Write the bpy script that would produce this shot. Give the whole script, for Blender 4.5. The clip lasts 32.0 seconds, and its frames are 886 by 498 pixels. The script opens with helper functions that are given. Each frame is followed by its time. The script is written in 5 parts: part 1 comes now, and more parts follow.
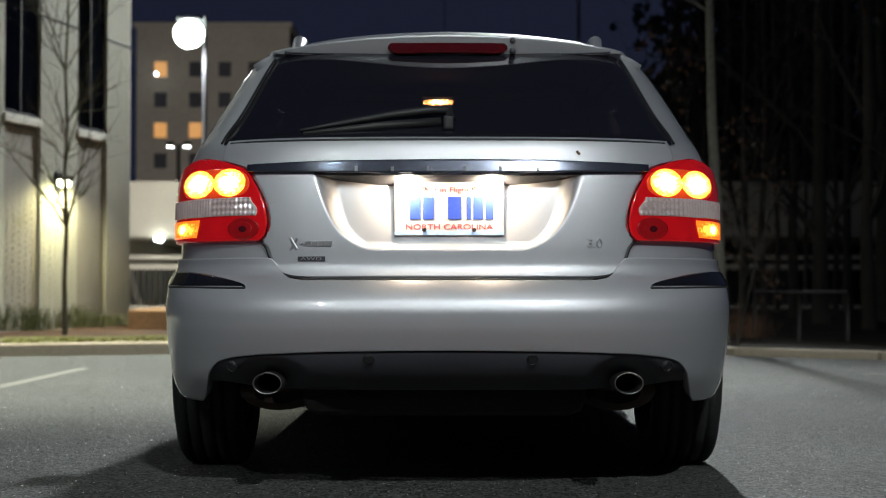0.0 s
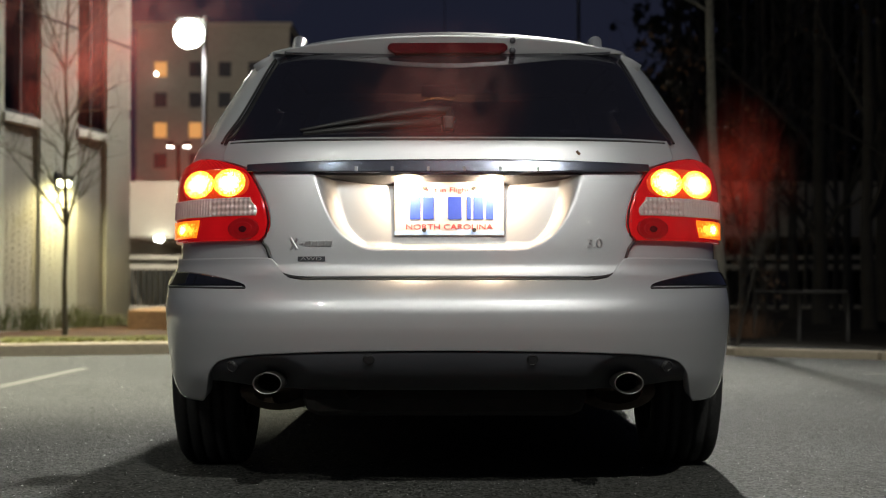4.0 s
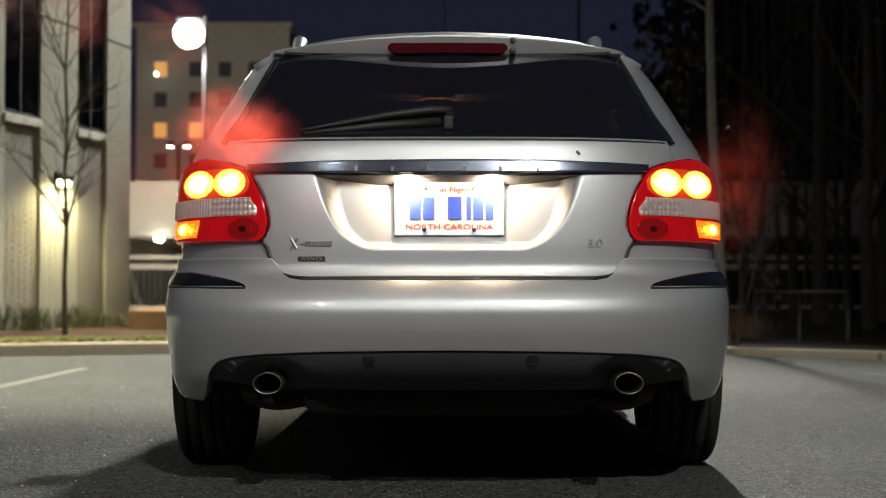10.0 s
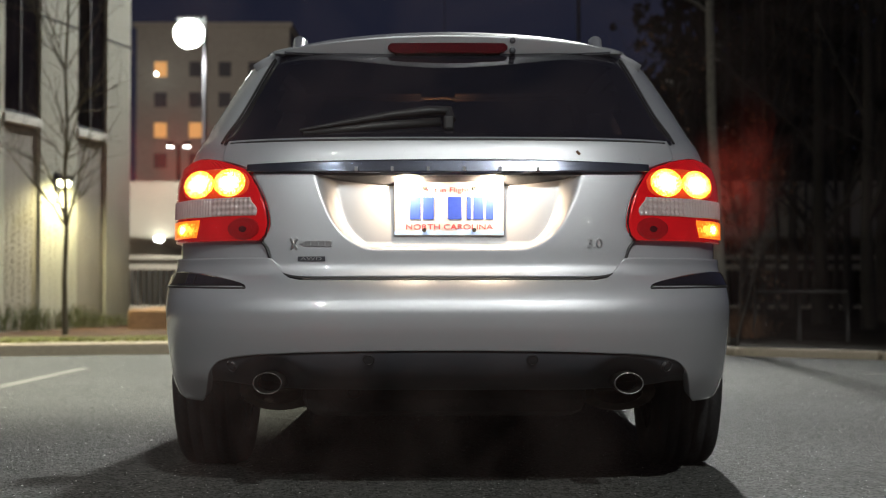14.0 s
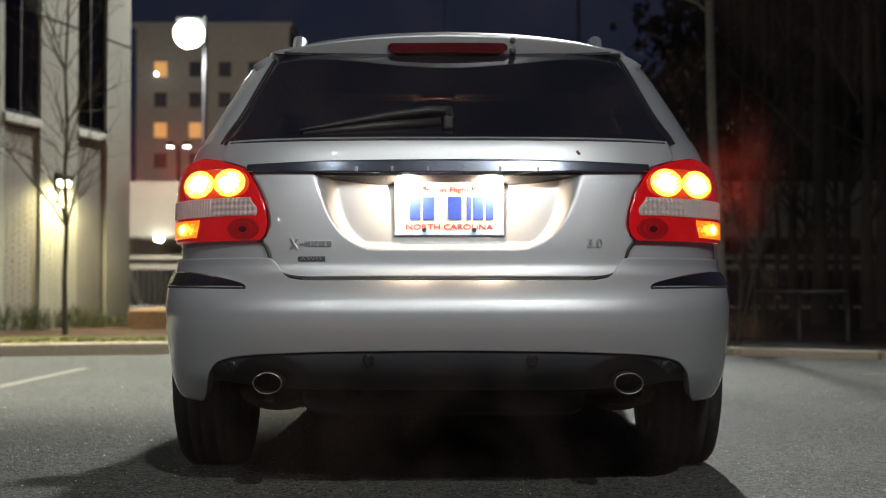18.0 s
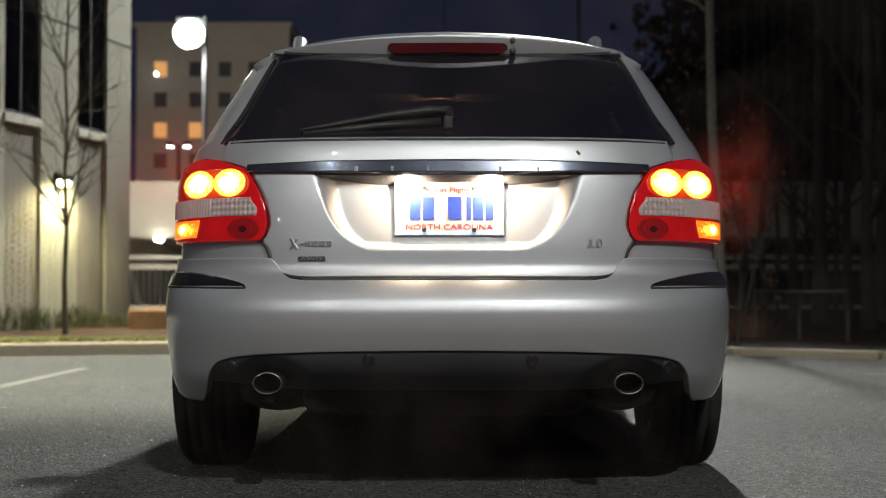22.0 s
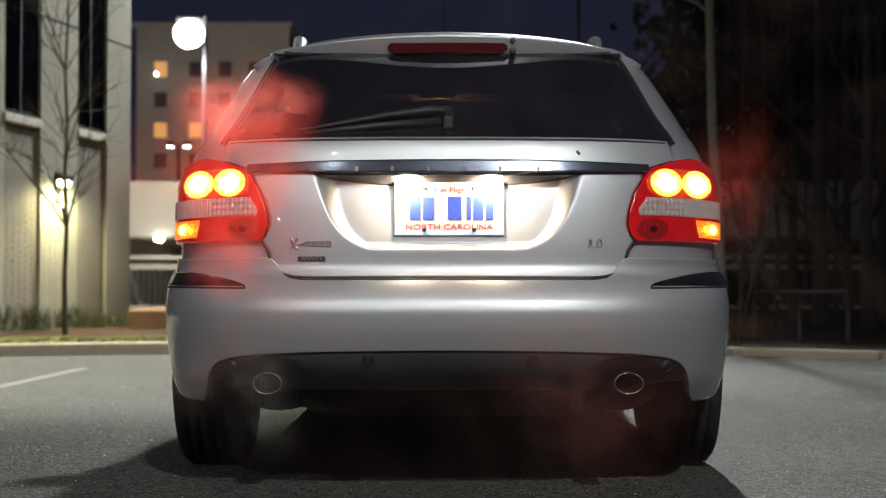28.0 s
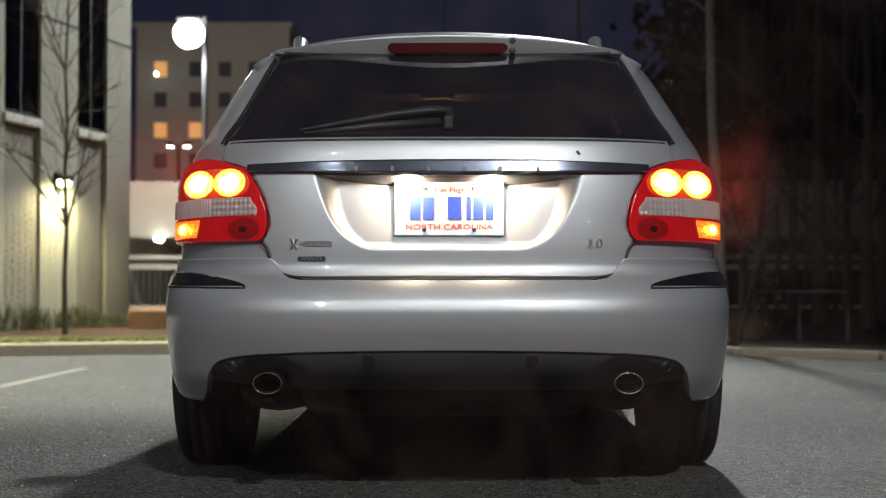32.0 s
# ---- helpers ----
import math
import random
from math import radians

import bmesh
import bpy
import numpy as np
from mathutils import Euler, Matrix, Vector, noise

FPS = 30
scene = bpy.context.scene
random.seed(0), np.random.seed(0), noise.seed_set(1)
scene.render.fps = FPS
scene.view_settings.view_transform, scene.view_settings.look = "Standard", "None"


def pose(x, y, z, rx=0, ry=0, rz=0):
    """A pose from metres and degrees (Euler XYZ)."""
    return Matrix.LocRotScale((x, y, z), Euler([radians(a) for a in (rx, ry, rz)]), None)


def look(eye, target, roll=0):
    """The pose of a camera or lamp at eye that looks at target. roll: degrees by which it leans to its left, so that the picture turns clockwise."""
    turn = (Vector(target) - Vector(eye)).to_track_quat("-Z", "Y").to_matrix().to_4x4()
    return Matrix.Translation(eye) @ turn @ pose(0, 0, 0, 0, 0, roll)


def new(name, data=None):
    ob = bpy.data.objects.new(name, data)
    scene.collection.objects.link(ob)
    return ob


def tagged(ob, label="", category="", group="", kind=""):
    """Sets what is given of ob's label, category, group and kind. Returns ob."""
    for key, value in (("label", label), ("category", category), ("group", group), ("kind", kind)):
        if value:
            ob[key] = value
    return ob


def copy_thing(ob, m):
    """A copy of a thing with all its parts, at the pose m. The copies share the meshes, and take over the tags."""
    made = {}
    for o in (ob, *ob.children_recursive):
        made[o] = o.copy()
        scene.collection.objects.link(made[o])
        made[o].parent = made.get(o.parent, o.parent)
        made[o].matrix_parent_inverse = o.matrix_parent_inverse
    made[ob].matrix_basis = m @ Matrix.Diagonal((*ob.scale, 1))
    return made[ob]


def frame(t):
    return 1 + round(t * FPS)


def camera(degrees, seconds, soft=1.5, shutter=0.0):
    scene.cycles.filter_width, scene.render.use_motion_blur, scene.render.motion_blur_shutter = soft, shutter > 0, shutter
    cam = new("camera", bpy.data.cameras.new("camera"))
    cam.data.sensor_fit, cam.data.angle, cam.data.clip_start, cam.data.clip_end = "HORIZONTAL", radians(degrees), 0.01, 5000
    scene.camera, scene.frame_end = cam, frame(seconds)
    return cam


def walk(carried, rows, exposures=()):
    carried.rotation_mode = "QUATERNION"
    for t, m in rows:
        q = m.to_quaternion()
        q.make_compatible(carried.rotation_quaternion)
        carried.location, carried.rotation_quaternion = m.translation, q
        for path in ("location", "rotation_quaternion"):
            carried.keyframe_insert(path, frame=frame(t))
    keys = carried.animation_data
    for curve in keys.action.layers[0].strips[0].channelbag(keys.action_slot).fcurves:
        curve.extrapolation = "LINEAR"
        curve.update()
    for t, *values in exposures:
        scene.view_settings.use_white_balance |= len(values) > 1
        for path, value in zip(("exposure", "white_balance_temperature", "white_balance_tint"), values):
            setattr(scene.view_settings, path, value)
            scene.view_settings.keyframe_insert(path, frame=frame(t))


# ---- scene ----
# the camera stands still behind the car
cam = camera(32.72, 32.0, 1.1)
EYE = (-0.014, -4.2, 0.58)
STAND = look(EYE, (-0.014, 95.8, 0.58 + 100 * 71 / 2671))
# the clip's white balance drifts warmer while smoke is about
TINTS = ((0, 6500, 10), (1, 6550, 10), (2, 7200, 9), (3, 7300, 12), (5, 7200, 11), (6, 7500, 12), (7, 8000, 11), (8, 8200, 5), (9, 7400, 11), (10, 7250, 11), (11, 6850, 11),
         (12, 7600, 12), (13, 7300, 10), (14, 6850, 12), (18, 6900, 12), (19, 6800, 11), (20, 7350, 12), (21, 7300, 11), (22, 7000, 12), (23, 6850, 12), (25, 6800, 12), (28, 6850, 12), (32, 6750, 12))
walk(cam, [(0, STAND), (32, STAND)], exposures=[(t, 0.0, kelvin, tint) for t, kelvin, tint in TINTS])
cam.data.dof.use_dof = True
cam.data.dof.focus_distance = 4.2
cam.data.dof.aperture_fstop = 4.3
scene.cycles.transparent_max_bounces = 64

# ---- light ----
world = bpy.data.worlds.new("night")
scene.world = world
world.use_nodes = True
wn = world.node_tree.nodes
wn["Background"].inputs["Color"].default_value = (0.16, 0.20, 0.42, 1)
wn["Background"].inputs["Strength"].default_value = 0.060


def lamp(name, kind, place, target, watts, colour, size=0.2, cone=0):
    data = bpy.data.lights.new(name, kind)
    data.energy, data.color = watts, colour
    if kind == "AREA":
        data.size = size
    else:
        data.shadow_soft_size = size
    if kind == "SPOT":
        data.spot_size, data.spot_blend = radians(cone), 0.6
    ob = new(name, data)
    ob.matrix_world = look(place, target)
    return ob


WHITE = (0.94, 1.0, 0.99)
lamp("lot_light_behind", "SPOT", (3.3, -14.2, 11.7), (-0.2, -0.6, 0.3), 9600, WHITE, 0.16, 48)
lamp("lot_light_left", "SPOT", (-5.6, -13.6, 9.4), (-0.6, -0.2, 0.6), 2000, WHITE, 0.16, 50)
lamp("lot_light_ahead", "SPOT", (3.08, 29.4, 13.0), (-5.0, 3.0, 0), 52000, WHITE, 0.45, 40)
lamp("lot_light_far", "SPOT", (-6.1, 31.2, 6.3), (-6.1, 33, 0), 3300, WHITE, 0.2, 150)
# added fill from an unseen place on the left, brightens asphalt and bed
lamp("fill_light_side", "SPOT", (-8.5, 7.5, 8.5), (-4.2, 6.8, 0), 17000, (0.98, 1.0, 0.82), 0.16, 56)
lamp("twin_light", "SPOT", (-14.6, 80.5, 7.4), (-22, 144, 11), 34000, (1.0, 0.95, 0.85), 0.3, 120)

# ---- materials ----


def material(name, colour, rough=0.6, metal=0.0, grain=60.0, vary=0.25, bump=0.0, stain=3.0, coat=0.0, glow=None, power=0.0, each=0.0, shine=0.5):
    """A procedural surface: colour varied at two scales, with fine relief."""
    m = bpy.data.materials.new(name)
    m.use_nodes = True
    n, l = m.node_tree.nodes, m.node_tree.links
    b = n["Principled BSDF"]
    b.inputs["Roughness"].default_value, b.inputs["Metallic"].default_value = rough, metal
    b.inputs["Specular IOR Level"].default_value = shine
    b.inputs["Coat Weight"].default_value, b.inputs["Coat Roughness"].default_value = coat, 0.03
    co = n.new("ShaderNodeTexCoord")
    fine, wide = n.new("ShaderNodeTexNoise"), n.new("ShaderNodeTexNoise")
    fine.inputs["Scale"].default_value, wide.inputs["Scale"].default_value = grain, stain
    fine.inputs["Detail"].default_value, wide.inputs["Detail"].default_value = 3, 5
    for t in (fine, wide):
        l.new(co.outputs["Object"], t.inputs["Vector"])
    add = n.new("ShaderNodeMath")
    l.new(fine.outputs[0], add.inputs[0]), l.new(wide.outputs[0], add.inputs[1])
    last = add.outputs[0]
    if each:
        info, mul, plus = n.new("ShaderNodeObjectInfo"), n.new("ShaderNodeMath"), n.new("ShaderNodeMath")
        mul.operation = "MULTIPLY"
        mul.inputs[1].default_value = each
        l.new(info.outputs["Random"], mul.inputs[0]), l.new(mul.outputs[0], plus.inputs[0]), l.new(last, plus.inputs[1])
        last = plus.outputs[0]
    span = n.new("ShaderNodeMapRange")
    span.inputs["From Min"].default_value, span.inputs["From Max"].default_value = 0.6, 1.4 + each
    span.inputs["To Min"].default_value, span.inputs["To Max"].default_value = 1 - vary, 1 + vary
    l.new(last, span.inputs["Value"])
    mix = n.new("ShaderNodeVectorMath")
    mix.operation = "SCALE"
    mix.inputs[0].default_value = colour
    l.new(span.outputs[0], mix.inputs["Scale"])
    l.new(mix.outputs[0], b.inputs["Base Color"])
    if bump:
        bm = n.new("ShaderNodeBump")
        bm.inputs["Strength"].default_value, bm.inputs["Distance"].default_value = bump, 0.02
        l.new(fine.outputs[0], bm.inputs["Height"]), l.new(bm.outputs[0], b.inputs["Normal"])
    if glow:
        b.inputs["Emission Color"].default_value = (*glow, 1)
        b.inputs["Emission Strength"].default_value = power
    return m


def glassy(name, colour, rough=0.02):
    m = bpy.data.materials.new(name)
    m.use_nodes = True
    b = m.node_tree.nodes["Principled BSDF"]
    b.inputs["Base Color"].default_value = (*colour, 1)
    b.inputs["Transmission Weight"].default_value, b.inputs["Roughness"].default_value = 1.0, rough
    b.inputs["IOR"].default_value = 1.45
    return m


def lit_lens(name, core, edge, strong, weak, cells):
    """A lens lit by a bulb behind its middle, moulded in small cells that break the light up."""
    m = material(name, (0.45, 0.08, 0.015), 0.12, 0, 120, 0.15, 0.0, 12, 0.6)
    n, l = m.node_tree.nodes, m.node_tree.links
    b = n["Principled BSDF"]
    co, far, cell, dots, near, mix, power = (n.new("ShaderNodeTexCoord"), n.new("ShaderNodeVectorMath"), n.new("ShaderNodeTexVoronoi"), n.new("ShaderNodeMapRange"),
                                             n.new("ShaderNodeMapRange"), n.new("ShaderNodeMix"), n.new("ShaderNodeMapRange"))
    far.operation = "DISTANCE"
    flat = n.new("ShaderNodeVectorMath")
    flat.operation = "MULTIPLY"
    flat.inputs[1].default_value = (1, 0, 1)
    far.inputs[1].default_value = (0.5, 0, 0.5)
    l.new(co.outputs["Generated"], flat.inputs[0]), l.new(flat.outputs[0], far.inputs[0])
    l.new(co.outputs["Object"], cell.inputs["Vector"])
    cell.inputs["Scale"].default_value = cells
    dots.inputs["From Min"].default_value, dots.inputs["From Max"].default_value = 0.1, 0.7
    dots.inputs["To Min"].default_value, dots.inputs["To Max"].default_value = -0.12, 0.20
    l.new(cell.outputs["Distance"], dots.inputs["Value"])
    add = n.new("ShaderNodeMath")
    l.new(far.outputs["Value"], add.inputs[0]), l.new(dots.outputs[0], add.inputs[1])
    near.inputs["From Min"].default_value, near.inputs["From Max"].default_value = 0.12, 0.52
    l.new(add.outputs[0], near.inputs["Value"])
    mix.data_type = "RGBA"
    mix.inputs[6].default_value, mix.inputs[7].default_value = (*core, 1), (*edge, 1)
    l.new(near.outputs[0], mix.inputs[0]), l.new(mix.outputs[2], b.inputs["Emission Color"])
    power.inputs["To Min"].default_value, power.inputs["To Max"].default_value = strong, weak
    l.new(near.outputs[0], power.inputs["Value"]), l.new(power.outputs[0], b.inputs["Emission Strength"])
    return m


SILVER = material("silver_paint", (0.43, 0.44, 0.465), 0.45, 0.60, 900, 0.05, 0.0, 1.2, 1.0)
RUBBER = material("tyre_rubber", (0.011, 0.011, 0.012), 0.75, 0, 80, 0.3, 0.2)
WIPER = material("wiper_black", (0.010, 0.010, 0.012), 0.6, 0, 200, 0.2)
BLACK = material("black_plastic", (0.042, 0.045, 0.054), 0.50, 0, 600, 0.2, 0.15)
UNDER = material("dirty_underbody", (0.014, 0.013, 0.012), 0.85, 0, 30, 0.5, 0.3)
RUST = material("rusty_steel", (0.055, 0.035, 0.022), 0.7, 0.3, 40, 0.6, 0.3)
CHROME = material("chrome", (0.72, 0.73, 0.75), 0.08, 1.0, 30, 0.05)
PIPE = material("dull_steel", (0.26, 0.25, 0.24), 0.34, 1.0, 60, 0.3)
DARKCHROME = material("dark_chrome", (0.15, 0.165, 0.215), 0.16, 0.9, 260, 0.35)
ALLOY = material("alloy_wheel", (0.45, 0.45, 0.46), 0.35, 0.9)
TINT = glassy("tinted_glass", (0.012, 0.012, 0.018))
TINT.node_tree.nodes["Principled BSDF"].inputs["Transmission Weight"].default_value = 0.45
TINT.node_tree.nodes["Principled BSDF"].inputs["IOR"].default_value = 1.02
TINT.node_tree.nodes["Principled BSDF"].inputs["Coat Weight"].default_value = 1.0
SEAL = material("black_rubber_seal", (0.012, 0.012, 0.013), 0.55, 0, 200, 0.2)
RED = material("red_lens", (0.34, 0.004, 0.007), 0.10, 0, 420, 0.30, 0.0, 14, 0.8, (1.0, 0.008, 0.010), 0.17)
DEEPRED = material("dark_red_lens", (0.055, 0.003, 0.005), 0.12, 0, 300, 0.15, 0.0, 8, 0.6)
HOT = lit_lens("lit_bulb_lens", (1.0, 0.72, 0.28), (1.0, 0.40, 0.025), 22.0, 3.4, 190)
WARM = lit_lens("lit_amber_lens", (1.0, 0.50, 0.06), (1.0, 0.18, 0.008), 5.0, 1.3, 150)
GLOW = lit_lens("lit_red_reflector", (1.0, 0.10, 0.008), (1.0, 0.012, 0.010), 0.9, 0.35, 220)
# no bulb burns behind these two: their faint glow stands for neighbouring lamps' light
FOGRED = material("fog_lens_added_glow", (0.20, 0.004, 0.006), 0.10, 0, 500, 0.35, 0.0, 20, 0.9, (1.0, 0.012, 0.010), 0.055)
CLEAR = material("clear_ribbed_lens_added_glow", (0.60, 0.56, 0.55), 0.10, 0.55, 200, 0.25, 0.0, 6, 0.9, (1.0, 0.42, 0.36), 0.045)
GLOSS = material("gloss_black_trim", (0.006, 0.006, 0.008), 0.06, 0, 200, 0.2, 0.0, 4, 1.0)
PLATE = material("plate_white", (0.40, 0.40, 0.41), 0.45, 0, 90, 0.05)
INKBLUE = material("plate_blue", (0.012, 0.045, 0.34), 0.5, 0, 90, 0.15)
INKRED = material("plate_red", (0.42, 0.012, 0.02), 0.5, 0, 90, 0.15)
INKPALE = material("plate_pale_blue", (0.28, 0.45, 0.75), 0.5, 0, 90, 0.35)
LINING = material("roof_lining", (0.02, 0.02, 0.022), 0.95, 0, 300, 0.2, 0.1, shine=0.1)
ROOFLAMP = lit_lens("lit_roof_lamp", (1.0, 0.62, 0.25), (1.0, 0.32, 0.06), 300, 40, 60)
BULBWARM = material("plate_lamp_lens", (0.8, 0.7, 0.5), 0.3, 0, 60, 0.1, 0, 3, 0, (1.0, 0.55, 0.18), 2.6)


def stony(name, colour, rough, cells, spread):
    """Asphalt: stones of uneven brightness set in a dark binder, with wide worn patches."""
    m = material(name, colour, rough, 0, 300, 0.35, 0.0, 0.7, shine=0.15)
    n, l = m.node_tree.nodes, m.node_tree.links
    b = n["Principled BSDF"]
    base = b.inputs["Base Color"].links[0].from_socket
    co = n.new("ShaderNodeTexCoord")
    cell, coarse, grey, span, mul, bump, tall = (n.new("ShaderNodeTexVoronoi"), n.new("ShaderNodeTexNoise"), n.new("ShaderNodeSeparateColor"), n.new("ShaderNodeMapRange"),
                                                 n.new("ShaderNodeVectorMath"), n.new("ShaderNodeBump"), n.new("ShaderNodeMath"))
    cell.inputs["Scale"].default_value, coarse.inputs["Scale"].default_value = cells, 26
    coarse.inputs["Detail"].default_value = 6
    l.new(co.outputs["Object"], cell.inputs["Vector"]), l.new(co.outputs["Object"], coarse.inputs["Vector"])
    l.new(cell.outputs["Color"], grey.inputs[0])
    span.inputs["To Min"].default_value, span.inputs["To Max"].default_value = 1 - spread, 1 + spread
    l.new(grey.outputs[0], span.inputs["Value"])
    mul.operation = "SCALE"
    l.new(base, mul.inputs[0]), l.new(span.outputs[0], mul.inputs["Scale"]), l.new(mul.outputs[0], b.inputs["Base Color"])
    tall.operation = "MULTIPLY_ADD"
    tall.inputs[1].default_value = 0.5
    l.new(coarse.outputs[0], tall.inputs[0]), l.new(cell.outputs["Distance"], tall.inputs[2])
    bump.inputs["Strength"].default_value, bump.inputs["Distance"].default_value = 0.9, 0.006
    l.new(tall.outputs[0], bump.inputs["Height"]), l.new(bump.outputs[0], b.inputs["Normal"])
    return m


ASPHALT = stony("worn_asphalt", (0.058, 0.060, 0.057), 0.80, 130, 0.95)
LINE = material("worn_white_line", (0.085, 0.082, 0.070), 0.7, 0, 60, 0.5, 0.3, 2)
KERB = material("concrete_kerb", (0.31, 0.26, 0.19), 0.85, 0, 45, 0.25, 0.35, 1.5, each=0.4)
SOIL = material("bare_soil", (0.022, 0.018, 0.013), 0.95, 0, 12, 0.5, 0.6, 0.8, shine=0.05)
MULCH = material("pine_mulch", (0.10, 0.055, 0.03), 0.95, 0, 40, 0.6, 0.8, 2, shine=0.1)
BANK = material("brown_clay_bank", (0.36, 0.21, 0.105), 0.95, 0, 30, 0.45, 0.6, 4)
GRASS = material("dull_grass", (0.12, 0.12, 0.03), 0.9, 0, 60, 0.5, 0.5, 2)
BRICK = material("pale_painted_brick", (0.46, 0.45, 0.37), 0.85, 0, 50, 0.14, 0.3, 1.3, each=0.5)
PALEJOINT = material("pale_mortar", (0.34, 0.33, 0.27), 0.95, 0, 70, 0.2, 0.3)
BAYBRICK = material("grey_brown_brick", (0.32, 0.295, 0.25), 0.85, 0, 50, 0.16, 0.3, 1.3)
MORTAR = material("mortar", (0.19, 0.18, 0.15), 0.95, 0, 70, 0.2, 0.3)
STONE = material("cast_stone_sill", (0.48, 0.46, 0.40), 0.8, 0, 50, 0.15, 0.2)
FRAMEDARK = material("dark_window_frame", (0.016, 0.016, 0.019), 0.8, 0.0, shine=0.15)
PANE = glassy("window_glass", (0.20, 0.22, 0.26))
BARK = material("grey_bark", (0.038, 0.032, 0.026), 0.9, 0, 35, 0.45, 0.7, 3)
YOUNGBARK = material("smooth_young_bark", (0.085, 0.075, 0.042), 0.85, 0, 35, 0.4, 0.5, 3)
PALEBARK = material("pale_bark", (0.13, 0.12, 0.10), 0.9, 0, 30, 0.45, 0.6, 2.5)
LEAF = material("dead_brown_leaf", (0.08, 0.04, 0.02), 0.85, 0, 20, 0.4, 0, 2)
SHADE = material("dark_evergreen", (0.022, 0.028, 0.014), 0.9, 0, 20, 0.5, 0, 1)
SHRUB = material("dry_shrub", (0.11, 0.12, 0.05), 0.9, 0, 30, 0.5, 0, 2)
STUCCO = material("tan_stucco", (0.34, 0.31, 0.27), 0.9, 0, 3, 0.15, 0.1, 0.15)
CONCRETE = material("deck_concrete", (0.40, 0.345, 0.27), 0.9, 0, 20, 0.2, 0.2, 0.6)
DARKPANE = material("unlit_window", (0.07, 0.07, 0.08), 0.15, 0, 3, 0.2)
LITPANE = material("lit_window", (0.5, 0.35, 0.2), 0.5, 0, 2.0, 0.2, 0, 1, 0, (1.0, 0.45, 0.12), 0.55)
POLEGREY = material("galvanised_pole", (0.055, 0.055, 0.06), 0.6, 0.2, 20, 0.2)
LEDHEAD = material("lit_lamp_panel", (0.9, 0.9, 0.9), 0.4, 0, 10, 0.05, 0, 2, 0, (0.86, 1.0, 0.93), 30.0)
LEDREAR = material("lit_rear_lamp_panel", (0.9, 0.9, 0.9), 0.4, 0, 10, 0.05, 0, 2, 0, (0.86, 1.0, 0.93), 90.0)
LEDSMALL = material("lit_lamp_bulb", (0.9, 0.9, 0.9), 0.4, 0, 10, 0.05, 0, 2, 0, (0.86, 1.0, 0.97), 26.0)
SCONCE = material("lit_sconce_glass", (0.9, 0.9, 0.7), 0.4, 0, 10, 0.05, 0, 2, 0, (0.95, 1.0, 0.62), 12.0)
FENCE = material("dark_fence_metal", (0.035, 0.032, 0.03), 0.6, 0.3, 40, 0.3)

# ---- mesh helpers ----


def mesh_of(name, verts, faces, mat, smooth=False):
    me = bpy.data.meshes.new(name)
    me.from_pydata([tuple(v) for v in verts], [], faces)
    if mat:
        me.materials.append(mat)
    if smooth:
        me.shade_smooth()
    me.update()
    return me


def under(ob, parent, label=""):
    if parent:
        ob.parent = parent
    if label:
        ob["label"] = label
    return ob


def part(name, bm, mat, parent, label="", smooth=False):
    """Links a bmesh as one mesh object under a thing or a part."""
    me = bpy.data.meshes.new(name)
    bm.to_mesh(me)
    bm.free()
    me.materials.append(mat)
    if smooth:
        me.shade_smooth()
    return under(new(name, me), parent, label)


def box_bm(x0, x1, y0, y1, z0, z1, bevel=0.0, bm=None):
    bm = bm or bmesh.new()
    r = bmesh.ops.create_cube(bm, size=1)
    for v in r["verts"]:
        v.co = (x0 + (v.co.x + 0.5) * (x1 - x0), y0 + (v.co.y + 0.5) * (y1 - y0), z0 + (v.co.z + 0.5) * (z1 - z0))
    if bevel:
        es = list({e for v in r["verts"] for e in v.link_edges})
        bmesh.ops.bevel(bm, geom=es, offset=bevel, segments=2, profile=0.5, affect="EDGES")
    return bm


def tube(path, radii, sides=10, squash=1.0, closed_ends=True):
    """Verts and faces of a round bar along a path, with a radius at each point."""
    vs, fs = [], []
    pts = [Vector(p) for p in path]
    for i, p in enumerate(pts):
        d = (pts[min(i + 1, len(pts) - 1)] - pts[max(i - 1, 0)]).normalized()
        side = d.cross(Vector((0, 0, 1)) if abs(d.z) < 0.95 else Vector((0, 1, 0))).normalized()
        up = side.cross(d)
        for k in range(sides):
            a = 2 * math.pi * k / sides
            vs.append(p + radii[i] * (math.cos(a) * side + squash * math.sin(a) * up))
    for i in range(len(pts) - 1):
        for k in range(sides):
            k2 = (k + 1) % sides
            fs.append((i * sides + k, i * sides + k2, (i + 1) * sides + k2, (i + 1) * sides + k))
    if closed_ends:
        fs.append(tuple(range(sides)))
        fs.append(tuple((len(pts) - 1) * sides + k for k in reversed(range(sides))))
    return vs, fs


def bar(name, path, radii, mat, parent, label="", sides=10, squash=1.0):
    vs, fs = tube(path, radii, sides, squash)
    me = mesh_of(name, vs, [f[::-1] for f in fs], mat)
    me.shade_smooth()
    return under(new(name, me), parent, label)


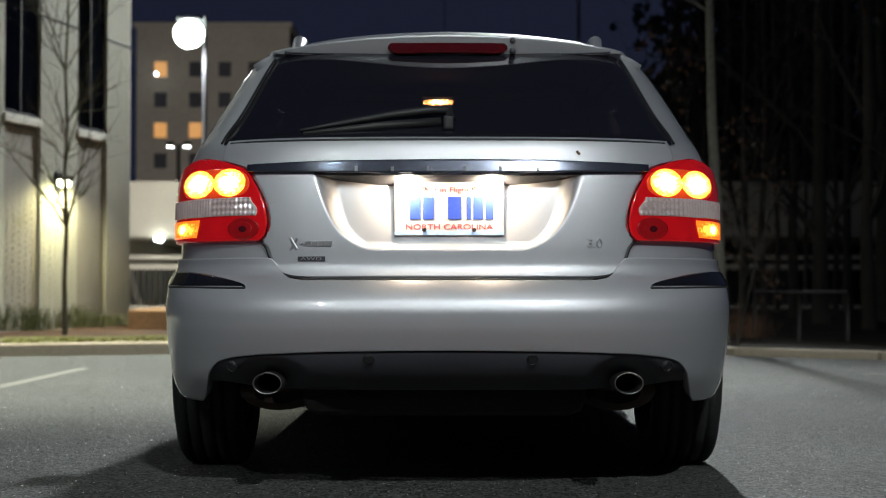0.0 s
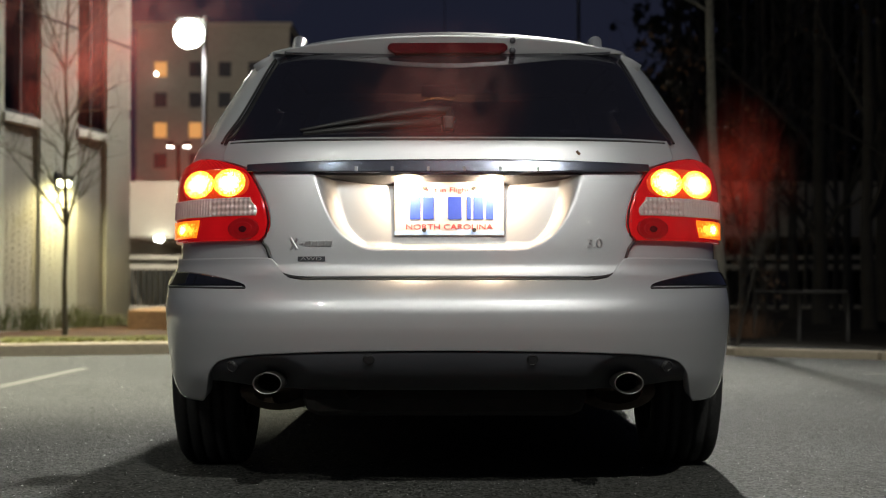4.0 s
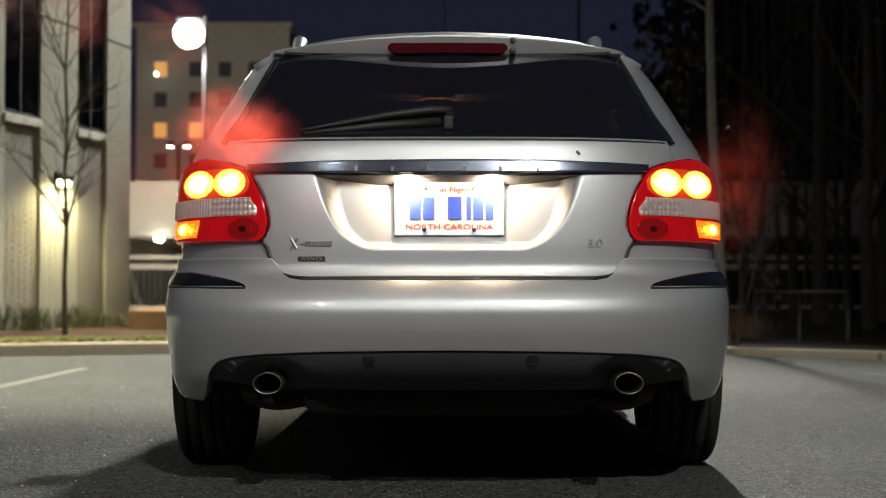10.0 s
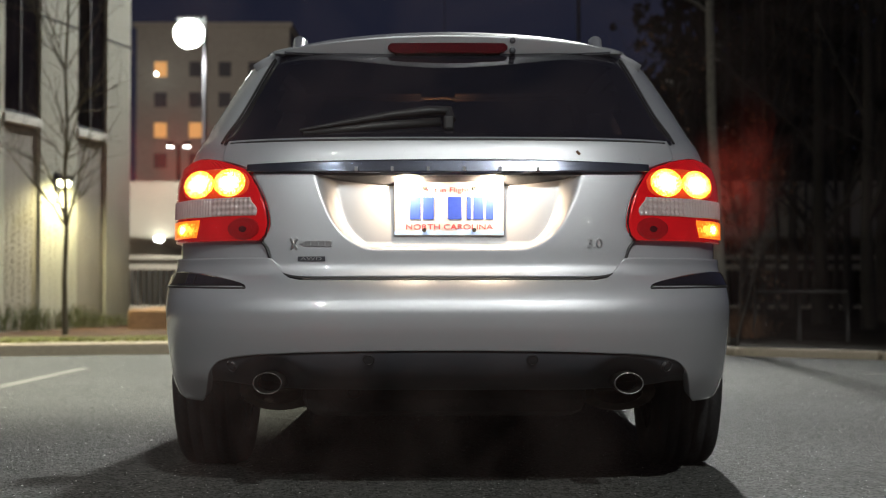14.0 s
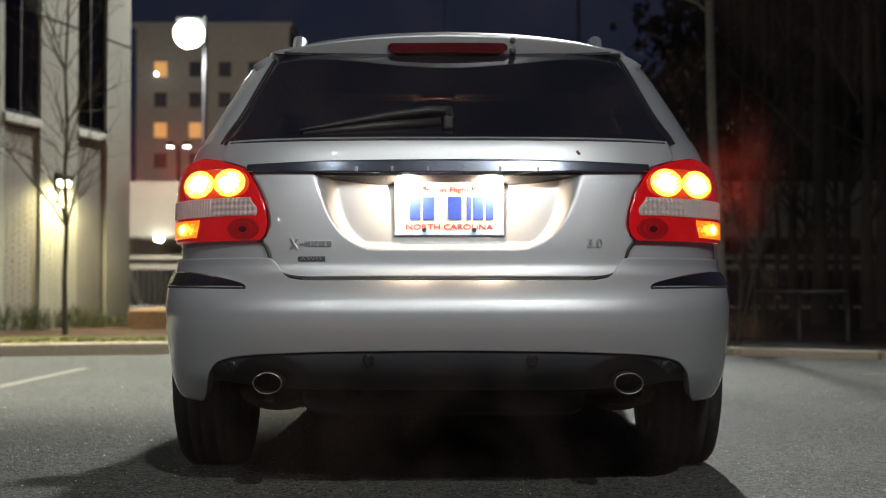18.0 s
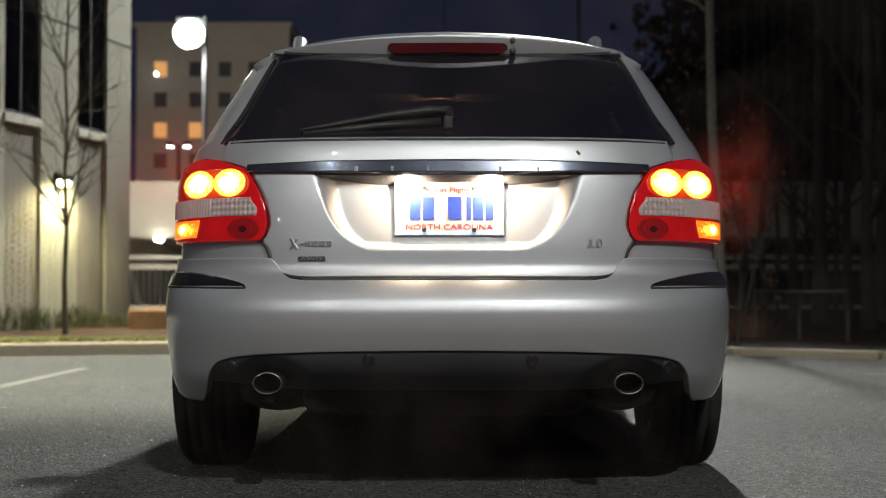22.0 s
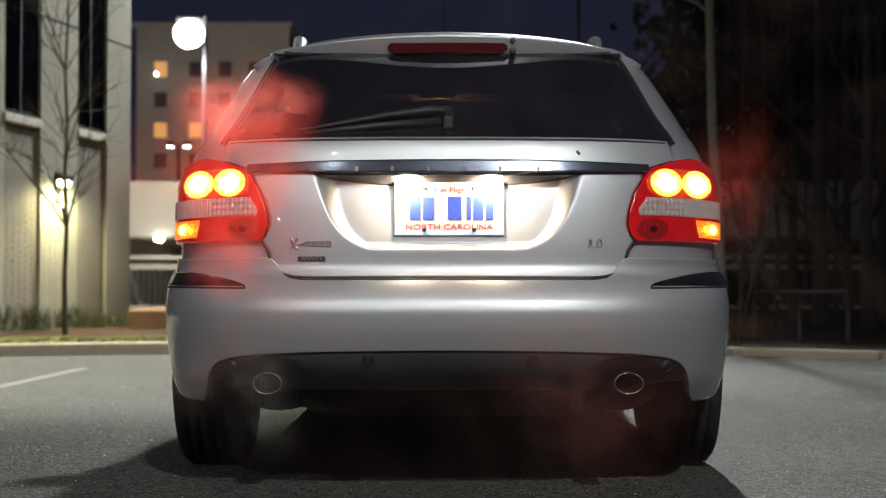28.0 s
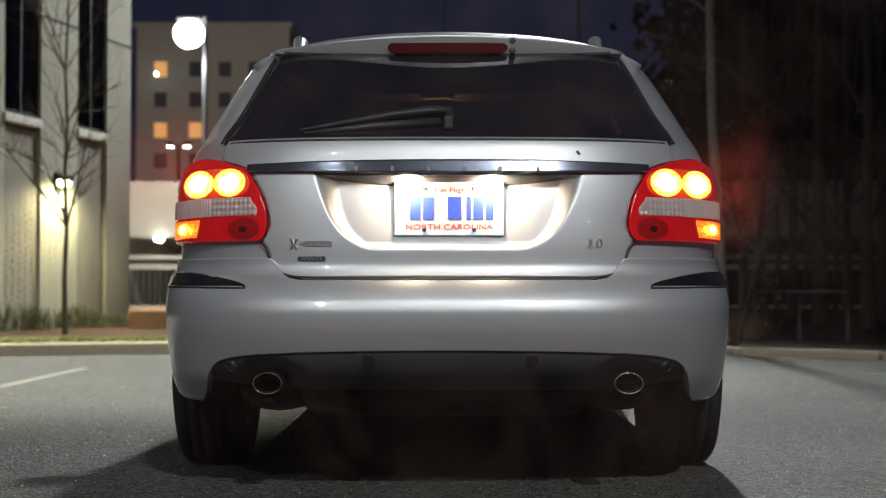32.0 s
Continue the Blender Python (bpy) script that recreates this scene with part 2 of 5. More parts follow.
def lathe(name, profile, sides, mat, parent, label="", axis="x"):
    """Turns a profile of (along, radius) round an axis."""
    vs, fs = [], []
    for u, r in profile:
        for k in range(sides):
            a = 2 * math.pi * k / sides
            c, s = r * math.cos(a), r * math.sin(a)
            vs.append({"x": (u, c, s), "y": (c, u, s), "z": (c, s, u)}[axis])
    for i in range(len(profile) - 1):
        for k in range(sides):
            k2 = (k + 1) % sides
            fs.append((i * sides + k, i * sides + k2, (i + 1) * sides + k2, (i + 1) * sides + k))
    me = mesh_of(name, vs, fs, mat, True)
    bm = bmesh.new()
    bm.from_mesh(me)
    bmesh.ops.recalc_face_normals(bm, faces=bm.faces)
    bm.to_mesh(me)
    bm.free()
    return under(new(name, me), parent, label)


def lettering(name, text, size, depth, mat, parent, m, label="", squeeze=1.0):
    cu = bpy.data.curves.new(name, "FONT")
    cu.body, cu.size, cu.extrude = text, size, depth
    cu.align_x, cu.align_y = "CENTER", "CENTER"
    tmp = bpy.data.objects.new(name, cu)
    scene.collection.objects.link(tmp)
    me = bpy.data.meshes.new_from_object(tmp)
    bpy.data.objects.remove(tmp)
    me.transform(Matrix.Diagonal((squeeze, 1, 1, 1)))
    me.materials.clear()
    me.materials.append(mat)
    ob = under(new(name, me), parent, label)
    ob.matrix_basis = m
    return ob


def empty(name, m, label, category, group=""):
    ob = new(name)
    ob.matrix_basis = m
    return tagged(ob, label, category, group)


# ---- the car: its skin is a stack of rounded outlines, each with a half width, a rear end and a corner depth ----
ZW = ((.16,.78),(.24,.805),(.30,.826),(.36,.833),(.43,.838),(.53,.842),(.58,.841),(.615,.832),(.65,.822),(.72,.822),(.80,.823),(.87,.822),(.93,.812),(.97,.797),(1.02,.775),(1.14,.722),(1.28,.652),(1.36,.600))
ZR = ((.16,.08),(.24,.02),(.29,-.022),(.34,-.064),(.39,-.084),(.44,-.103),(.48,-.1135),(.515,-.1165),(.54,-.1115),(.56,-.101),(.58,-.086),(.60,-.067),(.615,-.050),(.65,-.038),(.70,-.036),(.80,-.026),(.88,-.012),(.93,.002),(.97,.0125),(1.0,.027),(1.05,.094),(1.29,.385),(1.36,.465))
ZB = ((.16,.60),(.60,.62),(.93,.62),(1.0,.60),(1.36,.44))


def knots(t, z):
    """Smooth curve through a few (height, value) pairs."""
    i = 0
    while i < len(t) - 2 and z > t[i + 1][0]:
        i += 1
    def slope(k):
        if k <= 0 or k >= len(t) - 1:
            return 0
        a = (t[k][1] - t[k-1][1]) / (t[k][0] - t[k-1][0])
        b = (t[k+1][1] - t[k][1]) / (t[k+1][0] - t[k][0])
        return 0 if a * b <= 0 else 2 * a * b / (a + b)
    h = t[i+1][0] - t[i][0]
    u = min(1, max(0, (z - t[i][0]) / h))
    return (t[i][1]*(1+2*u)*(1-u)**2 + t[i+1][1]*u*u*(3-2*u) + h*(slope(i)*u*(1-u)**2 - slope(i+1)*u*u*(1-u)))


def rear_y(x, z):
    """How far forward the rear skin lies at a sideways place and a height."""
    q = min(1, abs(x) / knots(ZW, z))
    return knots(ZR, z) + knots(ZB, z) * (1 - (1 - q**3) ** (1/3))


ZF = ((.16, 4.48), (.30, 4.55), (.45, 4.60), (.60, 4.57), (.68, 4.44), (.76, 4.15), (.84, 3.75), (.91, 3.35), (.96, 3.12), (1.0, 3.0), (1.36, 2.2))
ZFB = ((.16, .80), (.70, .85), (.96, .50), (1.36, .40))
N23 = 2 / 3


def skin(s, z, off=0.0):
    """Rear skin: s from -1 (left flank) over 0 (middle) to 1 (right flank)."""
    t = s * math.pi / 2
    return Vector((math.copysign(knots(ZW, z) * abs(math.sin(t)) ** N23, s),
                   knots(ZR, z) + knots(ZB, z) * (1 - max(0, math.cos(t)) ** N23), z))


def s_of(x, z):
    q = min(1, abs(x) / knots(ZW, z))
    return math.copysign(math.asin(q ** 1.5) * 2 / math.pi, x)


def flank(y, z):
    return Vector((knots(ZW, z), y, z))


def corner_y(z):
    return knots(ZR, z) + knots(ZB, z)


def panel(name, fn, nu, nv, mat, parent, off=0.006, depth=0.012, label="", mirror=False, relief=None):
    """A sheet-metal panel over fn(a, b), lifted off the skin, with rolled edges."""
    g = [[fn(i / nu, j / nv) for i in range(nu + 1)] for j in range(nv + 1)]
    vs, fs, norm = [], [], []
    for j in range(nv + 1):
        for i in range(nu + 1):
            a = g[j][min(i + 1, nu)] - g[j][max(i - 1, 0)]
            b = g[min(j + 1, nv)][i] - g[max(j - 1, 0)][i]
            n = a.cross(b).normalized()
            norm.append(n)
            lift = off - (relief(g[j][i]) if relief else 0)
            vs.append(g[j][i] + n * lift)
    w = nu + 1
    for j in range(nv):
        for i in range(nu):
            fs.append((j * w + i, j * w + i + 1, (j + 1) * w + i + 1, (j + 1) * w + i))
    ring = [i for i in range(w)] + [j * w + nu for j in range(1, nv + 1)] + [nv * w + i for i in range(nu - 1, -1, -1)] + [j * w for j in range(nv - 1, 0, -1)]
    last = ring
    mid = sum(vs, Vector()) / len(vs)
    for d, out in ((0.25, 0.0012), (1.0, 0.0016)):
        nxt = []
        for k in ring:
            away = vs[k] - mid
            away = (away - norm[k] * away.dot(norm[k])).normalized()
            nxt.append(len(vs))
            vs.append(vs[k] - norm[k] * depth * d + away * out)
        for k in range(len(ring)):
            k2 = (k + 1) % len(ring)
            fs.append((last[k2], last[k], nxt[k], nxt[k2]))
        last = nxt
    if mirror:
        vs = [Vector((-v.x, v.y, v.z)) for v in vs]
        fs = [f[::-1] for f in fs]
    me = mesh_of(name, vs, fs, mat, True)
    return under(new(name, me), parent, label)


def rows(z0, z1, left, right):
    """A patch of the rear skin between two heights and two sideways bounds, each a curve over height."""
    def fn(a, b):
        z = z0 + (z1 - z0) * b
        sl, sr = s_of(knots(left, z), z), s_of(knots(right, z), z)
        return skin(sl + (sr - sl) * a, z)
    return fn


def even(left):
    return tuple((z, -x) for z, x in left)


def ellipse(x, z, rx, rz):
    def fn(a, b):
        # square to disc
        u, v = 2 * a - 1, 2 * b - 1
        px, pz = u * math.sqrt(1 - v * v / 2), v * math.sqrt(1 - u * u / 2)
        zz = z + pz * rz
        return skin(s_of(x + px * rx, zz), zz)
    return fn


def smooth01(t):
    t = min(1, max(0, t))
    return t * t * (3 - 2 * t)


RECESS = ((.68, .12), (.692, .215), (.708, .258), (.735, .295), (.771, .325), (.83, .355), (.90, .378), (.95, .39))


def plate_recess(p):
    if p.z < .68 or p.z > .905 or abs(p.x) > .39:
        return 0
    wall = .030 + .028 * smooth01((p.z - .70) / .18)
    side = (knots(RECESS, p.z) - abs(p.x)) / wall
    low = (p.z - .689) / .022
    return .048 * min(smooth01(side), smooth01(low))


COURTESY = []


def build_car():
    car = empty("estate_car", pose(0, 0, 0), "silver estate car parked on the asphalt with its tail lamps lit", "car")
    # inner shell above the sills, open where the windows are
    zs = [.66 + (1.348 - .66) * j / 44 for j in range(45)]
    vs, fs, keep = [], [], []
    nr, ns, nf = 56, 48, 20
    for z in zs:
        yr, yf = corner_y(z), knots(ZF, z) - knots(ZFB, z)
        w = knots(ZW, z)
        ring = [skin(-1 + 2 * i / nr, z) for i in range(nr + 1)]
        ring += [Vector((w, yr + (yf - yr) * i / ns, z)) for i in range(1, ns)]
        for i in range(nf + 1):
            t = math.pi / 2 * (1 - 2 * i / nf)
            ring.append(Vector((math.copysign(w * abs(math.sin(t)) ** N23, t), yf + knots(ZFB, z) * max(0, math.cos(t)) ** N23, z)))
        ring += [Vector((-w, yf + (yr - yf) * i / ns, z)) for i in range(1, ns)]
        vs += ring
    n = len(ring)
    for j in range(len(zs) - 1):
        z = zs[j]
        for i in range(n):
            c = (vs[j * n + i] + vs[(j + 1) * n + (i + 1) % n]) / 2
            rear_glass = 1.02 < c.z < 1.29 and abs(c.x) < .50 and c.y < 1
            side_glass = 1.02 < c.z < 1.25 and abs(c.x) > .6 and .85 < c.y < 2.75 and not 1.62 < c.y < 1.72
            screen = 1.02 < c.z < 1.31 and abs(c.x) < .52 and c.y > 2
            behind_gate = c.z < .93 and abs(c.x) < .44 and c.y < .3
            if not (rear_glass or side_glass or screen or behind_gate):
                fs.append((j * n + i, j * n + (i + 1) % n, (j + 1) * n + (i + 1) % n, (j + 1) * n + i))
    me = mesh_of("body_shell", [v - Vector((0.004 * (v.x > 0) - 0.004 * (v.x < 0), -0.006 if v.y < 1 else 0, 0)) for v in vs], fs, SILVER, True)
    under(new("body_shell", me), car)
    # flanks with the wheel arches
    arch, axle, hub = .348, (0.88, 3.59), .315

    def flank_fn(a, b):
        y = .49 + (3.78 + .06 - .49) * a
        low = .27 if y < .55 else .20
        for ya in axle:
            if abs(y - ya) < arch:
                low = max(low, hub + math.sqrt(arch ** 2 - (y - ya) ** 2))
        z = low + (.70 - low) * b
        return flank(y, z)
    for mir in (False, True):
        panel("side_panel", flank_fn, 110, 16, SILVER, car, 0.003, 0.02, mirror=mir)
        for k, (y0, y1) in enumerate(((.72, 1.60), (1.74, 2.75))):
            def win(a, b, y0=y0, y1=y1):
                z = 1.015 + .245 * b
                lean = (z - 1.0) * (.55 if y1 > 2.5 else 0)
                return flank(y0 + (y1 - lean - y0) * a, z)
            panel("side_window", win, 14, 8, TINT, car, 0.002, 0.006, "dark side window", mirror=mir)
            # doors
            if k == 0:
                door = panel("rear_door", lambda a, b: flank(1.42 + .30 * a, .30 + .69 * b), 8, 12, SILVER, car, 0.007, 0.01, mirror=mir)
            else:
                door = panel("front_door", lambda a, b: flank(1.75 + 1.1 * a, .26 + .73 * b), 10, 12, SILVER, car, 0.007, 0.01, mirror=mir)
            sx = -1 if mir else 1
            bar("door_handle", [(sx * (.845), y0 + .75, .86), (sx * .87, y0 + .82, .865), (sx * .845, y0 + .93, .87)], [.010, .012, .010], CHROME, door)
        sx = -1 if mir else 1
        mb = bmesh.new()
        bmesh.ops.create_icosphere(mb, subdivisions=3, radius=1)
        for v in mb.verts:
            v.co = (sx * .875 + v.co.x * .10, 2.60 + v.co.y * .05, .99 + v.co.z * .06)
        part("door_mirror", mb, SILVER, car, smooth=True)
    # roof
    def roof_z(x, y):
        top = knots(((.30, 1.350), (.5, 1.366), (1.0, 1.405), (1.6, 1.425), (2.2, 1.40), (2.6, 1.36)), y)
        q = abs(x) / .53
        return top - .048 * q * q - .05 * max(0, q - 1.02) ** 1.5 * 8

    def roof_fn(a, b):
        x = -.612 + 1.224 * a
        y0 = .405 + .10 * (x / .53) ** 2
        y = y0 + (2.42 - y0) * b
        return Vector((x, y, roof_z(x, y)))
    panel("roof", roof_fn, 40, 24, SILVER, car, 0.0, 0.05)
    for sx in (-1, 1):
        rail = [(sx * .478, .62, roof_z(.5, .62) + .002), (sx * .479, .67, roof_z(.5, .67) + .040), (sx * .482, .80, roof_z(.5, .8) + .046),
                (sx * .51, 1.4, roof_z(.5, 1.4) + .042), (sx * .505, 2.0, roof_z(.5, 2.0) + .036), (sx * .50, 2.12, roof_z(.5, 2.1) + .002)]
        bar("roof_rail", rail, [.020, .022, .020, .018, .018, .016], SILVER, car, "silver roof rail", 12)
    # tailgate
    half = ((.605, .36), (.613, .420), (.62, .448), (.634, .472), (.665, .489), (.694, .499), (.719, .515), (.74, .500), (.765, .494), (.80, .499), (.837, .511), (.878, .533), (.918, .560), (.935, .60), (.951, .645), (.975, .642), (1.01, .630))
    gate = panel("tailgate", rows(.6125, 1.004, even(half), half), 190, 90, SILVER, car, 0.006, 0.03, "silver tailgate with a recess for the plate", relief=plate_recess)
    for sx in (-1, 1):
        line = [skin(s_of(sx * (knots(half, z) + .006), z), z) + Vector((0, -.002, 0)) for z in (.607, .610, .614, .62, .627, .634, .65, .665, .68, .694, .706, .714)]
        bar("shut_line", line, [.0055] * 12, SEAL, gate, "dark shut line", 8)
    bar("shut_line", [skin(s_of(.40 * (k / 10 - 1), .606), .606) + Vector((0, -.003, 0)) for k in range(21)], [.0055] * 21, SEAL, gate, "dark shut line", 8)
    # rear window with its seal
    gx = ((.99, .648), (1.10, .603), (1.294, .532), (1.36, .50))

    def glass_fn(a, b):
        x = (2 * a - 1)
        z = .998 + (1.292 + .026 * x * x - .998) * b
        hx = knots(gx, z)
        return skin(s_of(x * hx, z), z)
    panel("rear_window", glass_fn, 40, 24, TINT, gate, 0.004, 0.006, "dark tinted rear window")
    for sx in (-1, 1):
        edge = []
        for k in range(13):
            z = 1.003 + .312 * k / 12
            p = skin(s_of(sx * (knots(gx, z) + .010), z), z)
            edge.append(p + Vector((0, -.006, 0)))
        bar("window_seal", edge, [.0038] * 13, SEAL, gate, sides=8)
    low = [skin(s_of(.625 * (2 * k / 24 - 1), .999), .999) + Vector((0, -.006, 0)) for k in range(25)]
    bar("window_seal", low, [.004] * 25, SEAL, gate, sides=8)
    # spoiler over the window
    def spoiler_fn(a, b):
        x = (2 * a - 1) * .545
        q = (x / .53) ** 2
        z0, z1 = 1.290 + .024 * q, 1.352 - .030 * q
        y = .390 + .10 * q - .026 * b ** .8 * (1 - min(1, q) ** 1.5)
        return Vector((x, y, z0 + (z1 - z0) * b))
    spoiler = panel("spoiler", spoiler_fn, 48, 10, SILVER, gate, 0.004, 0.05)
    # black band put in for the shade under the spoiler's lip
    panel("spoiler_shade_band", lambda a, b: Vector(((2 * a - 1) * .505, .386 + .10 * ((2 * a - 1) * .505 / .53) ** 2 + .004 * b, 1.290 + .022 * (2 * a - 1) ** 2 + .010 * b * (1 - .4 * (2 * a - 1) ** 2))), 40, 4, BLACK, gate, 0.006, 0.02)

    def stop_fn(a, b):
        u, v = 2 * a - 1, 2 * b - 1
        sq = math.sqrt(max(0, 1 - .96 * abs(u) ** 9))
        x = u * .180
        return Vector((x, .372 + .10 * (x / .53) ** 2 + .010, 1.3205 + v * .023 * sq - .012 * (x / .18) ** 2 * .4))
    panel("high_brake_lamp", stop_fn, 28, 6, DEEPRED, gate, 0.014, 0.015, "dark red high brake lamp")
    for z in (1.338, 1.307):
        lathe("cap", [(-.004, 0), (-.004, .008), (.004, .010), (.02, .010)], 16, BLACK, gate, axis="y").location = (.198, .378, z)
    # chrome strip with its letters worn to small marks

    def strip_fn(a, b):
        x = (2 * a - 1) * .560
        q = (x / .56) ** 2
        z0, z1 = .898 + .008 * q, .936 - .010 * q
        z = z0 + (z1 - z0) * b
        return skin(s_of(x, z), z)
    strip = panel("tailgate_strip", strip_fn, 60, 8, DARKCHROME, gate, 0.020, 0.024, "dark chrome strip")
    for x in (-.255, -.155, -.055, .045, .145, .250):
        p = skin(s_of(x, .914), .914)
        part("emblem", box_bm(x - .004, x + .004, p.y - .0245, p.y - .019, .9075, .9205, .001), ALLOY, strip, "small chrome mark")
    # plate lamps under the strip
    for x in (-.112, .122):
        p = skin(s_of(x, .90), .90)
        part("plate_lamp", box_bm(x - .030, x + .030, p.y - .004, p.y + .010, .8925, .8975, .002), BULBWARM, gate, "lit warm plate lamp")
    def recess_roof_fn(a, b):
        q = 2 * a - 1
        x, z1 = q * .372, .8985
        z0 = z1 - .033 * (1 - abs(q) ** 2.3)
        p, r = skin(s_of(x, z1), z1), skin(s_of(x, z0), z0)
        return Vector((x, r.y + .041 + (p.y - .006 - r.y - .041) * b, z0 + (z1 - z0) * b))
    panel("recess_roof", recess_roof_fn, 60, 6, BLACK, gate, 0.0, 0.004, "black plastic roof of the plate recess")
    part("lamp_housing", box_bm(-.19, .20, -.020, -.004, .8955, .903, .002), BLACK, gate)
    # wiper
    p0 = skin(s_of(.004, 1.055), 1.055)
    wiper = part("rear_wiper", box_bm(-.013, .017, p0.y - .048, p0.y + .004, 1.030, 1.072, .007), WIPER, gate, "black rear wiper")
    def on_glass(x, z, lift):
        return skin(s_of(x, z), z) + Vector((0, -lift, lift * .3))
    bar("wiper_arm", [on_glass(.006, 1.050, .03), on_glass(.004, 1.075, .04), on_glass(-.05, 1.076, .042), on_glass(-.16, 1.064, .036), on_glass(-.30, 1.043, .026), on_glass(-.42, 1.026, .016)], [.018, .018, .017, .014, .010, .005], WIPER, wiper, sides=8, squash=.8)
    bar("wiper_blade", [on_glass(-.02, 1.052, .014), on_glass(-.20, 1.038, .014), on_glass(-.41, 1.018, .010)], [.014, .013, .006], SEAL, wiper, sides=6)
    # badges
    def badge_at(x, z, lift):
        p = skin(s_of(x, z), z)
        yaw = math.degrees(math.atan2(rear_y(x + .01, z) - rear_y(x - .01, z), .02))
        return pose(p.x, p.y - lift, p.z, 90, 0, yaw)
    for turn in (32, -32):
        b = part("model_badge", box_bm(-.0035, .0035, -.018, .018, -.001, .003, .001), ALLOY, gate, "chrome badge mark")
        b.matrix_basis = badge_at(-.428, .706, .008 + .001 * (turn > 0)) @ pose(0, 0, 0, 0, 0, turn)
    for x, w, h in ((-.405, .012, .006), (-.388, .016, .015), (-.368, .016, .015), (-.348, .016, .015), (-.329, .014, .015)):
        b = part("model_badge", box_bm(-w / 2, w / 2, -h / 2, h / 2, -.001, .003, .001), ALLOY, gate, "chrome badge mark")
        b.matrix_basis = badge_at(x, .706, .008)
    aw = part("drive_badge", box_bm(-.039, .039, -.0065, .0065, -.001, .002, .001), BLACK, gate, "dark badge with chrome letters")
    aw.matrix_basis = badge_at(-.378, .664, .008)
    lettering("drive_letters", "AWD", .0125, .0006, ALLOY, aw, pose(0, 0, .003), squeeze=2.0)
    lettering("engine_badge", "3.0", .036, .002, ALLOY, gate, badge_at(.407, .706, .009), "chrome engine size figures", 1.05)
    # number plate, its characters as plain bars
    plate = part("number_plate", box_bm(-.152, .152, -.075, .075, -.001, .0015, .001), PLATE, gate, "white number plate with blue and red print")
    plate.matrix_basis = pose(.003, .0065, .8045, 90 - 4, 0, 0)
    part("plate_rim", box_bm(-.1535, .1535, -.0765, .0765, -.004, -.0012, .001), ALLOY, plate)
    for x, w in ((-.089, .030), (-.052, .030), (.022, .038), (.062, .012), (.088, .028), (.121 - .002, .022)):
        part("character_bar", box_bm(x - .006 - w / 2, x - .006 + w / 2, -.030, .033, .0015, .0030), INKBLUE, plate, "blue bar")
    lettering("state_name", "NORTH CAROLINA", .021, .0003, INKRED, plate, pose(0, -.052, .0022), "red letters", 1.32)
    lettering("motto", "First in Flight", .021, .0003, INKRED, plate, pose(-.012, .052, .0022), "red letters", 1.25)
    lettering("month_sticker", "APR", .011, .0003, INKRED, plate, pose(.108, .058, .0022), "small red letters", 1.3)
    rng = random.Random(4)
    for k in range(26):
        x = -.145 + .29 * k / 25
        h = rng.uniform(.006, .022)
        part("printed_grass", box_bm(x - .007, x + .007, -.0735, -.0665 + h * .4, .0015, .0018 + .00002 * (k % 2)), INKPALE, plate)
    for x in (-.069, .070):
        for z in (.058, -.060):
            lathe("bolt", [(0, 0), (.003, .004), (.003, .006), (-.001, .006)], 12, UNDER, plate, axis="z").location = (x, z, .0015)
    leaf = part("leaf_fragment", box_bm(-.007, .007, -.004, .004, 0, .0012, .0005), LEAF, gate, "scrap of pale leaf")
    leaf.matrix_basis = badge_at(.365, .962, .0085) @ pose(0, 0, 0, 0, 0, -50)
    # tail lamps
    inner = ((.715, .524), (.730, .510), (.765, .502), (.80, .507), (.837, .519), (.878, .541), (.915, .570), (.932, .61), (.948, .66), (.956, .70))
    outer = ((.715, .8315), (.85, .829), (.88, .826), (.90, .819), (.915, .808), (.930, .790), (.942, .765), (.951, .735), (.956, .715))
    for mir in (False, True):
        lens = panel("tail_lamp", rows(.716, .955, inner, outer), 88, 60, RED, car, 0.012, 0.02, "lit red tail lamp", mirror=mir, relief=lambda p: .0009 * math.sin(p.x * 520) * math.sin(p.z * 520))
        sgn = -1 if mir else 1
        rim = [(z, x) for z, x in inner] + [(z, x) for z, x in outer[::-1]]
        line = [skin(s_of(x, z), z) for z, x in rim]
        line = [Vector((sgn * (p.x + .004 * (p.x > .7)), p.y - .009, p.z)) for p in line]
        bar("lens_rim", line + [line[0]], [.0035] * (len(line) + 1), DEEPRED, lens, "dark red rim", 6)
        bowl = panel("reflector", rows(.837, .919, ((.837, .600), (.845, .575), (.86, .560), (.88, .556), (.90, .566), (.912, .585), (.919, .612)), ((.837, .728), (.845, .751), (.86, .764), (.88, .768), (.90, .760), (.912, .742), (.919, .715))), 40, 14, GLOW, lens, 0.0150, 0.006, "glowing red reflector", mirror=mir)
        for x, z, r in ((.611, .8785, .046), (.708, .8785, .049)):
            panel("lit_bulb", ellipse(x + .002, z, r, .0375), 14, 14, HOT, bowl, 0.018, 0.004, "glowing round lamp", mirror=mir)
        ribs = panel("clear_lens", rows(.785, .836, ((.78, .536), (.80, .531), (.836, .552)), ((.78, .799), (.836, .800))), 132, 18, CLEAR, lens, 0.0165, 0.006, "clear ribbed lens with a faint pink glow added", mirror=mir,
                     relief=lambda p: .0026 * math.cos(p.x * 2 * math.pi / .0090) if abs(p.x) > .665 else .0016 * math.cos(p.x * 2 * math.pi / .013) + .0012 * math.cos(p.z * 2 * math.pi / .017))
        panel("amber_lens", rows(.727, .776, ((.72, .716), (.776, .706)), ((.72, .806), (.776, .805))), 12, 8, WARM, lens, 0.0165, 0.006, "glowing amber lens", mirror=mir)
